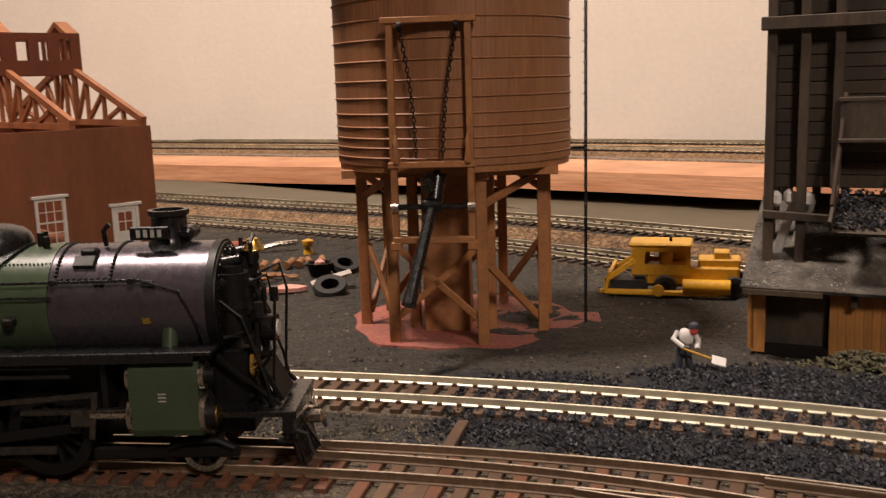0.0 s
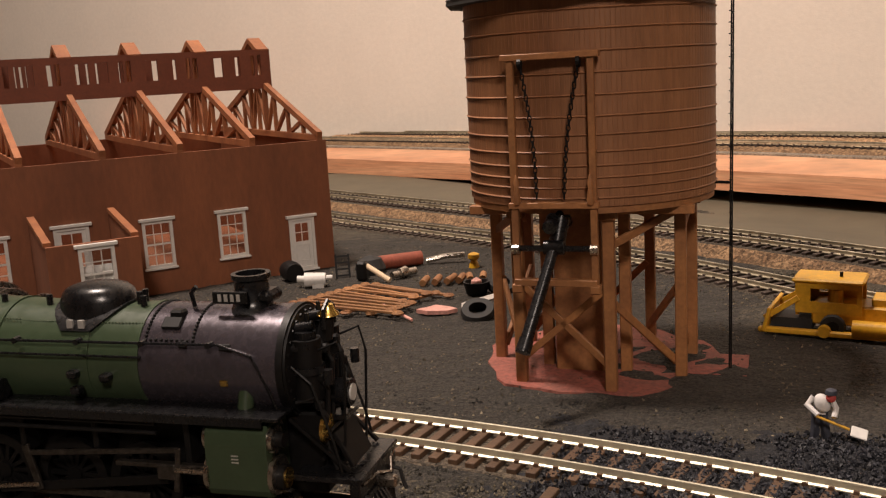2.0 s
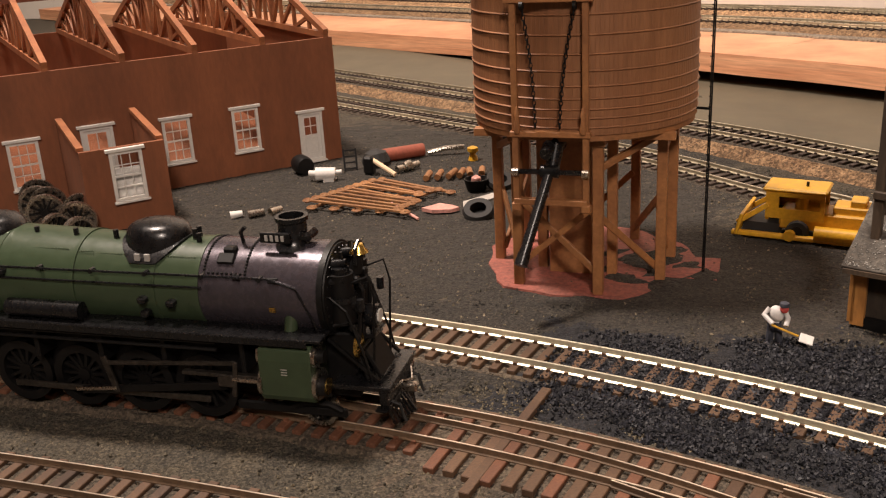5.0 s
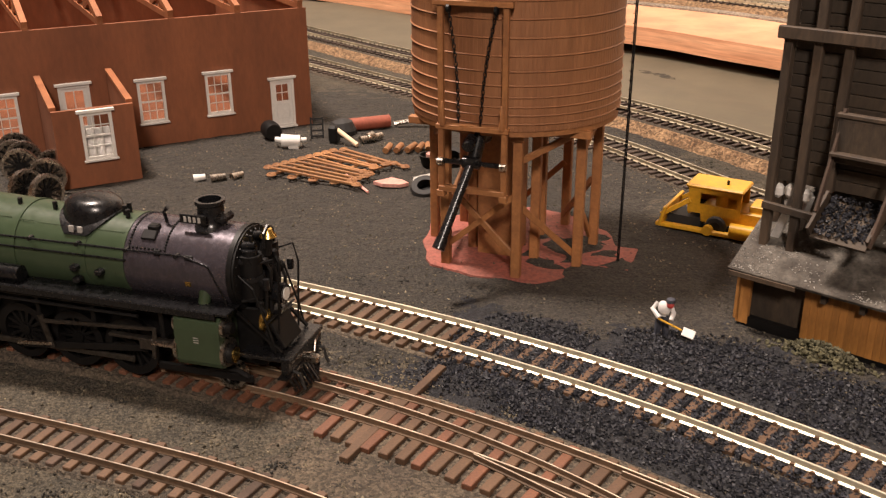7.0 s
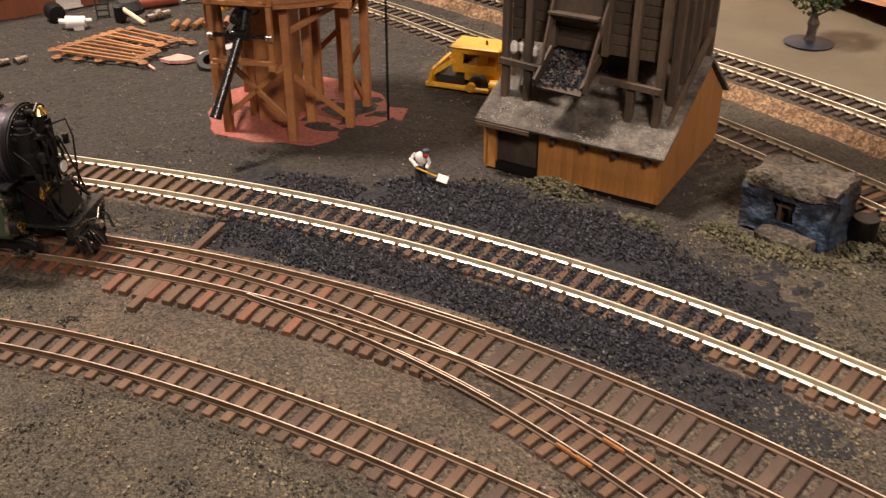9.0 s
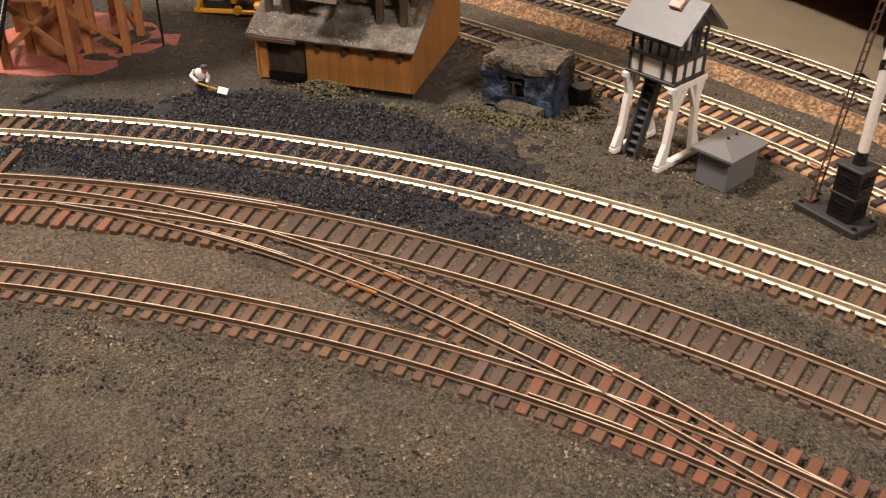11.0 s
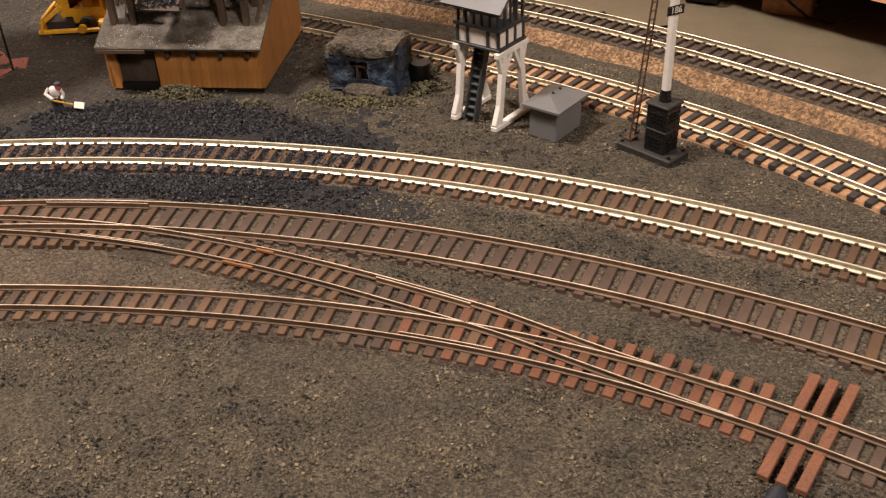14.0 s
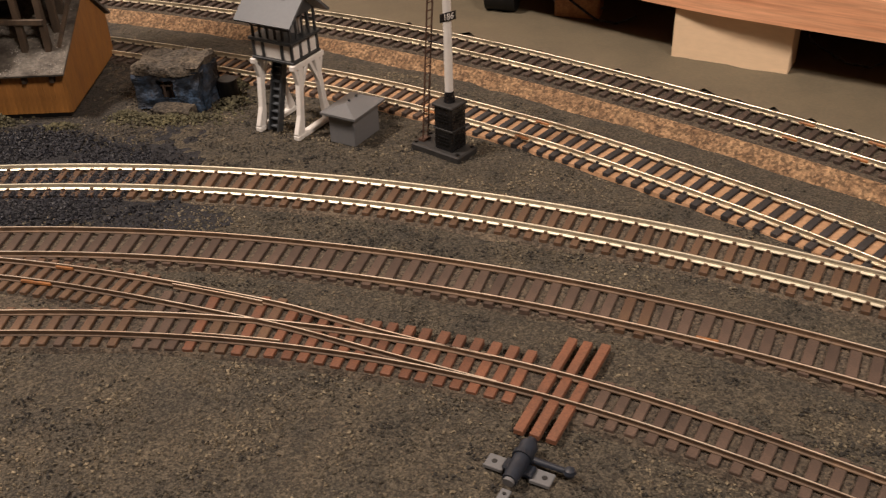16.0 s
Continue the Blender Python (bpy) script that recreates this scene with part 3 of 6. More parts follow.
    # chains from the top bar to the spout
    for x, bot in ((xl + 0.35, (-0.75, -4.75, 6.5)), (xr - 0.35, (-0.1, -4.75, 6.5))):
        bm = B()
        p, q = Vector((x, yf - 0.1, 10.9)), Vector((bot[0] * 0.8 + x * 0.2, -4.7, 6.7))
        m = 26
        for i in range(m):
            c = p.lerp(q, (i + 0.5) / m) + Vector((0.10 * math.sin(math.pi * i / m) * (1 if x < 0 else -1), 0, 0))
            ring(bm, (0, 0, 0), 0.075, 0.024, Matrix.Translation(c) @ Matrix.Rotation(radians(90), 4, "X") @ Matrix.Rotation(radians(90 * (i % 2)), 4, "Y") @ Matrix.Diagonal((0.8, 1.35, 1, 1)), 8)
        part("chain", bm, SATIN_BLACK, t, "black chain")
    for x in (xl + 0.35, xr - 0.35):
        part("pulley", rod(B(), (x - 0.06, yf - 0.12, 10.9), (x + 0.06, yf - 0.12, 10.9), 0.16), SATIN_BLACK, t)
    return t


def build_pad():
    bm = B()
    out = []
    for i in range(40):
        a = 2 * math.pi * i / 40
        r = 4.25 + 0.18 * math.sin(5 * a) + 0.12 * math.sin(11 * a + 1)
        out.append((r * math.cos(a), r * math.sin(a)))
    top = [bm.verts.new((x, y, 0.035)) for x, y in out]
    low = [bm.verts.new((x * 1.01, y * 1.01, -0.2)) for x, y in out]
    bm.faces.new(top)
    for i in range(40):
        bm.faces.new((top[i], top[(i + 1) % 40], low[(i + 1) % 40], low[i]))
    pad = part("red_plinth", bm, RED_PAD, m=at(-2.3, 34.8, 0))
    tagged(pad, "thin faded red base plate under the water tower, dusted with soil", "base plate")
    part("base_tab", box(B(), (4.2, -0.35, -0.04), (2.2, 2.5, 0.2), bevel=0.03), RED_PAD, pad)


def build_ladder():
    lad = thing("tower_ladder", "tall thin black ladder standing beside the water tower", "ladder", at(2.4, 34.0, 0))
    for x in (-0.03, 0.03):
        part("stile", rod(B(), (x, 0, 0), (x + 0.1, 0.0, 17.5), 0.028, n=6), SATIN_BLACK, lad)
    for i in range(46):
        part("rung", rod(B(), (-0.05, 0, 0.4 + i * 0.37), (0.05, 0, 0.4 + i * 0.37), 0.02, n=5), SATIN_BLACK, lad)
    part("bracket", rod(B(), (0, 0, 6.6), (-0.85, 0.25, 6.6), 0.05, n=6), SATIN_BLACK, lad)


build_water_tower()
build_pad()
build_ladder()


# ---- the engine house ----
def pierced(bm, x0, x1, z0, z1, holes, y0, y1):
    """An upright wall between y0 and y1 with rectangular openings (x0, x1, z0, z1)."""
    xs = sorted({x0, x1, *[h[0] for h in holes], *[h[1] for h in holes]})
    zs = sorted({z0, z1, *[h[2] for h in holes], *[h[3] for h in holes]})
    solid = {}
    for i in range(len(xs) - 1):
        for j in range(len(zs) - 1):
            cx, cz = (xs[i] + xs[i + 1]) / 2, (zs[j] + zs[j + 1]) / 2
            solid[i, j] = not any(h[0] < cx < h[1] and h[2] < cz < h[3] for h in holes)
    def quad(a, b, c, d):
        bm.faces.new([bm.verts.new(p) for p in (a, b, c, d)])
    for (i, j), s in solid.items():
        if not s:
            continue
        a, b, c, d = xs[i], xs[i + 1], zs[j], zs[j + 1]
        for y in (y0, y1):
            quad((a, y, c), (b, y, c), (b, y, d), (a, y, d))
        if not solid.get((i - 1, j)):
            quad((a, y0, c), (a, y1, c), (a, y1, d), (a, y0, d))
        if not solid.get((i + 1, j)):
            quad((b, y0, c), (b, y1, c), (b, y1, d), (b, y0, d))
        if not solid.get((i, j - 1)):
            quad((a, y0, c), (b, y0, c), (b, y1, c), (a, y1, c))
        if not solid.get((i, j + 1)):
            quad((a, y0, d), (b, y0, d), (b, y1, d), (a, y1, d))
    bmesh.ops.remove_doubles(bm, verts=bm.verts[:], dist=1e-5)
    return bm


def sash_window(parent, x0, x1, z0, z1, y, door=False):
    """White sash window or door standing proud of the wall face at y (towards -y)."""
    w = thing("door" if door else "window", "", "")
    w.parent = parent
    f = 0.16
    part("frame", pierced(B(), x0, x1, z0, z1, [(x0 + f, x1 - f, z0 + f, z1 - f)], y - 0.08, y + 0.12), WHITE, w)
    part("head_trim", box(B(), ((x0 + x1) / 2, y - 0.08, z1 + 0.08), (x1 - x0 + 0.3, 0.24, 0.16), bevel=0.015), WHITE, w)
    part("sill", box(B(), ((x0 + x1) / 2, y - 0.09, z0 - 0.03), (x1 - x0 + 0.16, 0.24, 0.1), bevel=0.015), WHITE, w)
    a, b, c, d = x0 + f, x1 - f, z0 + f, z1 - f
    bars = B()
    if door:
        part("leaf", pierced(B(), a, b, c, d, [(a + 0.2, b - 0.2, c + 1.45, d - 0.18)], y + 0.0, y + 0.08), WHITE, w, "white half-glazed door leaf")
        for z in (c + 0.35, c + 1.25):
            box(bars, ((a + b) / 2, y - 0.01, z), (b - a - 0.35, 0.03, 0.05))
        for x in (a + 0.2, b - 0.2):
            box(bars, (x, y - 0.01, c + 0.8), (0.05, 0.03, 0.9))
        box(bars, ((a + b) / 2, y + 0.04, (c + 1.45 + d - 0.18) / 2), (0.05, 0.05, d - c - 1.63))
        box(bars, ((a + b) / 2, y + 0.04, (c + 1.45 + d - 0.18) / 2), (b - a - 0.4, 0.05, 0.05))
    else:
        mid = (c + d) / 2
        box(bars, ((a + b) / 2, y + 0.03, mid), (b - a, 0.08, 0.09))
        for k in (1, 2):
            box(bars, (a + (b - a) * k / 3, y + 0.045, (mid + d) / 2), (0.045, 0.05, d - mid))
            box(bars, (a + (b - a) * k / 3, y + 0.045, (mid + c) / 2), (0.045, 0.05, mid - c))
        box(bars, ((a + b) / 2, y + 0.045, (mid + d) / 2), (b - a, 0.05, 0.045))
        box(bars, ((a + b) / 2, y + 0.045, (mid + c) / 2), (b - a, 0.05, 0.045))
    part("glazing_bar", bars, WHITE, w)
    pane = part("pane", box(B(), ((a + b) / 2, y + 0.09, (c + d) / 2), (b - a, 0.02, d - c)), glass, w)
    pane.visible_shadow = False
    return w


def build_engine_house():
    h = thing("engine_house", "red-brown unroofed engine house with open trusses and white windows", "building", at(-20.3, 49.55, 0, 48.8))
    L, D, H = 30.0, 20.0, 7.3
    door = (-2.62, -1.12, 0.12, 3.1)
    wins = [(-6.62, -5.05, 1.4, 3.9), (-10.6, -9.03, 1.4, 3.9), (-18.6, -17.03, 1.4, 3.9), (-22.6, -21.03, 1.4, 3.9), (-26.6, -25.03, 1.4, 3.9)]
    porch_door = (-14.9, -13.2, 0.12, 4.1)
    part("front_wall", pierced(B(), -L, 0, 0, H, [door, porch_door] + wins, 0, 0.25), BOARD_RED, h)
    part("back_wall", pierced(B(), -L, 0, 0, H, [(x0, x1, a, b) for x0, x1, a, b in wins], D - 0.25, D), BOARD_RED, h)
    part("end_wall", box(B(), (-0.13, D / 2, H / 2), (0.25, D - 0.52, H)), BOARD_RED, h)
    part("end_wall", box(B(), (-L + 0.13, D / 2, H / 2), (0.25, D - 0.52, H)), BOARD_RED, h)
    part("inner_floor", box(B(), (-L / 2, D / 2, 0.1), (L - 0.6, D - 0.6, 0.1)), BOARD_RED, h)
    sash_window(h, *door, 0, True)
    for w in wins:
        sash_window(h, *w, 0)
    sash_window(h, *porch_door, 0, True)
    # trusses
    for i in range(8):
        x = -0.35 - 3.92 * i
        s = 0.32
        bm = B()
        beam(bm, (x, 0.05, H + 0.14), (x, D - 0.05, H + 0.14), s, 0.34)
        for sg in (0, 1):
            f = (lambda y: D - y) if sg else (lambda y: y)
            beam(bm, (x, f(0.0), H + 0.3), (x, f(8.6), 10.5), s, 0.36)
            beam(bm, (x, f(8.65), H), (x, f(8.65), 12.6), s, 0.26)
            for p, q in (((2.4, H + 0.2), (2.4, 8.3)), ((2.6, 8.3), (4.6, H + 0.3)), ((4.8, H + 0.2), (4.8, 9.1)), ((5.0, 9.0), (6.9, H + 0.3)), ((7.0, H + 0.2), (7.0, 9.8)), ((7.1, 9.7), (8.5, H + 0.4)), ((8.7, H + 0.4), (9.8, 10.3)), ((8.7, 10.6), (9.7, 12.6))):
                beam(bm, (x, f(p[0]), p[1]), (x, f(q[0]), q[1]), s * 0.7, 0.2)
            beam(bm, (x, f(8.35), 12.5), (x, f(10.0), 13.3), s * 2.4, 0.3)
        beam(bm, (x, D / 2, H), (x, D / 2, 13.1), s * 0.8, 0.2)
        beam(bm, (x, 8.6, 10.4), (x, D - 8.6, 10.4), s, 0.28)
        part("truss", bm, TRUSS, h, "orange-stained timber roof truss")
    # the monitor's two pierced boards
    holes = [(-1.2, -0.97, 11.1, 12.32), (-0.78, -0.55, 11.1, 12.32)]
    for i in range(7):
        x = -0.4 - 3.95 * i
        if i != 3:
            holes += [(x - 3.3, x - 2.6, 11.1, 12.32), (x - 2.2, x - 1.5, 11.1, 12.32)]
        else:
            holes += [(x - 3.75, x - 3.5, 11.1, 12.32), (x - 3.2, x - 2.9, 11.1, 12.32), (x - 2.6, x - 2.2, 11.1, 12.32), (x - 2.0, x - 1.6, 11.1, 12.32)]
        holes.append((x - 4.85, x - 4.6, 11.1, 12.32) if i != 3 else (x - 4.75, x - 4.55, 11.1, 12.32))
        holes.append((x - 4.45, x - 4.15, 11.1, 12.32))
    holes = [h for h in holes if h[0] > -L + 1.2]
    holes = sorted(holes)
    part("monitor_side", pierced(B(), -L + 0.8, 0.05, 10.25, 12.68, holes, 8.3, 8.5), MONITOR, h, "dark red pierced clerestory board")
    part("monitor_side", pierced(B(), -L + 0.8, 0.05, 10.25, 12.68, holes, D - 8.5, D - 8.3), MONITOR, h, "dark red pierced clerestory board")
    # porch
    p0, p1, yf = -16.0, -11.95, -5.9
    part("porch_front", pierced(B(), p0, p1, 0, 4.1, [(-14.68, -13.1, 1.4, 3.9)], yf, yf + 0.25), BOARD_RED, h)
    for x in (p0, p1 - 0.25):
        bm = B()
        pts = [(yf + 0.25, 0), (-0.003, 0), (-0.003, 4.7), (yf + 0.25, 4.1)]
        a = [bm.verts.new((x, y, z)) for y, z in pts]
        b = [bm.verts.new((x + 0.25, y, z)) for y, z in pts]
        bm.faces.new(a)
        bm.faces.new(b)
        for i in range(4):
            bm.faces.new((a[i], a[(i + 1) % 4], b[(i + 1) % 4], b[i]))
        part("porch_side", bm, BOARD_RED, h)
        part("porch_rafter", beam(B(), (x + 0.125, -0.15, 4.78), (x + 0.125, yf + 0.3, 4.18), 0.34, 0.2), TRUSS, h)
    sash_window(h, -14.68, -13.1, 1.4, 3.9, yf)
    # white card added inside the porch so the lower pane looks bright
    part("paper_blind", box(B(), (-13.89, yf + 0.3, 2.25), (1.5, 0.05, 1.5)), WHITE, h, "white card added behind the porch window to brighten its lower pane")
    return h


build_engine_house()


# ---- the coaling tower ----
def build_coal_tower():
    t = thing("coaling_tower", "blackened timber coaling tower over an ochre boarded shed", "coaling tower", at(7.55, 29.95, 0, -20))
    W, D = 7.45, 7.6
    part("sill", box(B(), (W / 2, D / 2, 0.12), (W - 0.1, D - 0.1, 0.5)), SATIN_BLACK, t, "sooty footing")
    # ochre boards of the front, left of the doorway one post
    x = 0.0
    n = 0
    part("corner_post", box(B(), (0.22, 0.1, 1.3), (0.44, 0.2, 2.4)), YELLOW_BOARD, t)
    first = part("board", box(B(), (0, 0, 1.25), (0.245, 0.16, 2.15), bevel=0.012), YELLOW_BOARD, t, m=at(2.5, 0.1, 0.0))
    x = 2.75
    while x < W - 0.1:
        like(first, at(x, 0.1 + random.uniform(-0.012, 0.012), 0))
        x += 0.25
    part("doorway_panel", box(B(), (1.35, 0.35, 1.25), (1.9, 0.1, 2.3)), COALWOOD, t, "dark recessed doorway")
    # side walls as gables
    for xx in (W, 0.0):
        bm = B()
        prof = [(0.0, 0.2), (D, 0.2), (D, 2.4), (4.6, 4.6), (0.0, 2.35)]
        a = [bm.verts.new((xx - 0.1, y, z)) for y, z in prof]
        b = [bm.verts.new((xx + 0.1, y, z)) for y, z in prof]
        bm.faces.new(a)
        bm.faces.new(b)
        for i in range(5):
            bm.faces.new((a[i], a[(i + 1) % 5], b[(i + 1) % 5], b[i]))
        part("gable", bm, YELLOW_BOARD, t, "ochre gable wall")
    part("back_wall", box(B(), (W / 2, D - 0.1, 1.3), (W - 0.25, 0.2, 2.2)), YELLOW_BOARD, t)
    for p, q in (((0.0, -0.55, 2.3), (0.0, 4.6, 4.75)), ((0.0, 4.6, 4.75), (0.0, D + 0.4, 2.35))):
        p, q = Vector(p), Vector(q)
        bm = B()
        m = Matrix.Translation((p + q) / 2 + Vector((W / 2, 0, 0))) @ Matrix.Rotation(math.atan2(q.z - p.z, q.y - p.y), 4, "X")
        box(bm, (0, 0, 0), (W + 0.55, (q - p).length, 0.14), m, 0.02)
        part("shed_roof", bm, ASH_ROOF, t, "sooty grey roof with pale ash")
    part("eave_board", box(B(), (1.0, -0.6, 2.22), (2.4, 0.08, 0.16)), COALPOST, t)
    for x in (3.1, 4.4, 5.7, 7.0):
        part("eave_bracket", box(B(), (x, -0.12, 2.0), (0.18, 0.3, 0.34)), COALWOOD, t)
    # bin: lapped boards on four sides between posts
    x0, x1, y0, y1, zb, zt = 0.5, 6.75, 1.15, 6.4, 5.4, 20.0
    part("bin_core", box(B(), ((x0 + x1) / 2, (y0 + y1) / 2, (zb + zt) / 2), (x1 - x0 - 0.2, y1 - y0 - 0.2, zt - zb - 0.05)), COALWOOD, t)
    bf = part("plank", box(B(), (0, 0, 0), (x1 - x0, 0.1, 0.4), bevel=0.02), COALWOOD, t, m=at((x0 + x1) / 2, y0, zb + 0.2))
    bs = part("plank", box(B(), (0, 0, 0), (0.1, y1 - y0, 0.4), bevel=0.02), COALWOOD, t, m=at(x1, (y0 + y1) / 2, zb + 0.2))
    for i in range(35):
        z = zb + 0.2 + 0.42 * i
        if i:
            like(bf, at((x0 + x1) / 2, y0 + random.uniform(-0.012, 0.012), z, 0, random.uniform(-2, 2)))
            like(bs, at(x1 + random.uniform(-0.012, 0.012), (y0 + y1) / 2, z))
        like(bs, at(x0 + random.uniform(-0.012, 0.012), (y0 + y1) / 2, z))
    for x in (0.35, 1.35, 2.35, 4.55, 5.7, 6.8):
        z = 2.6 if x not in (2.35, 4.55) else 5.4
        part("post", box(B(), (x, 0.9, (z + zt) / 2), (0.3, 0.34, zt - z), bevel=0.03), COALPOST, t)
        part("post", box(B(), (x, 6.7, (3.3 + zt) / 2), (0.3, 0.34, zt - 3.3), bevel=0.03), COALPOST, t)
    for y in (2.0, 3.1, 4.2, 5.3, 6.4):
        part("post", box(B(), (6.98, y, (3.4 + zt) / 2), (0.34, 0.3, zt - 3.4), bevel=0.03), COALPOST, t)
        part("post", box(B(), (0.27, y, (3.4 + zt) / 2), (0.34, 0.3, zt - 3.4), bevel=0.03), COALPOST, t)
    for z in (10.6, 15.5):
        part("girt", box(B(), ((x0 + x1) / 2, 0.66, z), (7.2, 0.24, 0.42), bevel=0.03), COALPOST, t, "weathered horizontal girt")
        part("girt", box(B(), (7.2, (y0 + y1) / 2, z), (0.2, 6.4, 0.42), bevel=0.03), COALPOST, t)
    for a, b in ((0.2, 2.2), (4.5, 6.95)):
        part("low_girt", beam(B(), (a, 0.68, 4.55), (b, 0.68, 4.45), 0.2, 0.26, 0.02), COALPOST, t)
    part("brace", beam(B(), (7.25, 1.0, 3.0), (7.25, 5.6, 5.6), 0.2, 0.26, 0.02), COALPOST, t)
    for p, q in (((0.5, 1.3, 2.9), (1.2, 1.3, 5.2)), ((1.0, 2.0, 2.9), (1.6, 1.4, 5.0))):
        part("pale_strut", beam(B(), p, q, 0.22, 0.3, 0.02), SILVER, t, "ash-whitened strut")
    for i, x in enumerate((0.55, 0.95, 1.55)):
        part("sack", box(B(), (x, 1.15, 5.0 + 0.08 * (i % 2)), (0.34, 0.4, 0.5), bevel=0.12), WHITE, t, "ash-white sack")
    # hood and chute
    part("hood", box(B(), (3.45, 0.62, 7.35), (2.0, 0.5, 1.5), bevel=0.05), COALWOOD, t)
    part("hood_shelf", box(B(), (3.45, 0.3, 6.95), (2.05, 0.5, 0.12), Matrix(), 0.02), COALPOST, t)
    part("hood_shelf", box(B(), (3.45, 0.5, 8.2), (2.1, 0.3, 0.14), Matrix(), 0.02), COALPOST, t)
    chute = part("chute", beam(B(), (3.3, -0.5, 4.15), (3.4, 0.75, 5.15), 1.9, 0.12), COALWOOD, t, "wooden chute heaped with coal")
    for s in (-1, 1):
        part("chute_side", beam(B(), (3.3 + s * 0.97, -0.5, 4.35), (3.4 + s * 0.97, 0.75, 5.35), 0.1, 0.5), COALPOST, chute)
    part("chute_bar", beam(B(), (2.35, -0.1, 5.0), (2.6, 0.6, 8.4), 0.1, 0.14), TIE_GREY, t, "greyed wooden lifting bar")
    part("chute_bar", beam(B(), (4.3, -0.5, 4.3), (4.7, 0.6, 7.8), 0.1, 0.14), TIE_GREY, t, "greyed wooden lifting bar")
    vs, fs = [], []
    for _ in range(420):
        u, w = random.uniform(-0.85, 0.85), random.random()
        c = Vector((3.3, -0.45, 4.28)).lerp(Vector((3.4, 0.75, 5.28)), w) + Vector((u, 0, random.uniform(0, 0.14)))
        chip(vs, fs, c, random.uniform(0.05, 0.11))
    av, af = [], []
    for _ in range(1500):
        u, w = random.uniform(-0.2, W + 0.2), random.random() ** 2.2
        if noise.noise(Vector((u, w * 5, 4)) * 0.8) + 0.25 * (u < 1.2) < random.uniform(-0.25, 0.35):
            continue
        chip(av, af, Vector((u, -0.5 + 5.0 * w, 2.42 + 2.4 * w)), random.uniform(0.015, 0.05))
    stuff("roof_ash", av, af, ASH, "pale ash crumbs strewn on the shed roof", "ash").matrix_world = at(7.55, 29.95, 0, -20)
    stuff("chute_coal", vs, fs, COAL, "black coal chips heaped in the chute", "coal")
    for o in (bpy.data.objects["chute_coal"],):
        o.matrix_world = at(7.55, 29.95, 0, -20)
    return t


def chip(vs, fs, c, s):
    """A small angular lump."""
    k = len(vs)
    q = Euler([random.uniform(0, 6.3) for _ in range(3)]).to_matrix()
    for p in ((1, 0, 0), (-1, 0, 0), (0, 0.8, 0), (0, -0.8, 0), (0, 0, 0.7), (0, 0, -0.7)):
        v = c + q @ (Vector(p) * s * random.uniform(0.6, 1.15))
        vs.append((v.x * C, v.y * C, v.z * C))
    for f in ((0, 2, 4), (2, 1, 4), (1, 3, 4), (3, 0, 4), (2, 0, 5), (1, 2, 5), (3, 1, 5), (0, 3, 5)):
        fs.append(tuple(k + i for i in f))


def stuff(name, vs, fs, material, label, category):
    me = bpy.data.meshes.new(name)
    me.from_pydata(vs, [], fs)
    me.materials.append(material)
    return tagged(new(name, me), label, category, kind="stuff")


build_coal_tower()


# ---- the steam locomotive ----
def wheel(parent, x, y, z, r, spokes, name="wheel"):
    s = -1 if y < 0 else 1
    m = Matrix.Translation((x, y, z)) @ Matrix.Rotation(radians(90), 4, "X")
    w = part(name, lathe(B(), [(r * 0.80, -0.12), (r, -0.12), (r * 1.0, 0.10), (r * 1.08, 0.12), (r * 1.08, 0.17), (r * 0.8, 0.17), (r * 0.80, -0.12)], 28, m @ Matrix.Diagonal((1, 1, -s, 1))), STEEL if name != "driving_wheel" else SATIN_BLACK, parent, smooth=True)
    bm = B()
    lathe(bm, [(r * 0.22, -0.13), (r * 0.22, 0.13)], 14, m)
    for i in range(spokes):
        a = 2 * math.pi * i / spokes
        beam(bm, (x, y, z), (x + r * 0.85 * math.cos(a), y, z + r * 0.85 * math.sin(a)), 0.12, 0.1)
    part("spokes", bm, SATIN_BLACK, w)
    return w


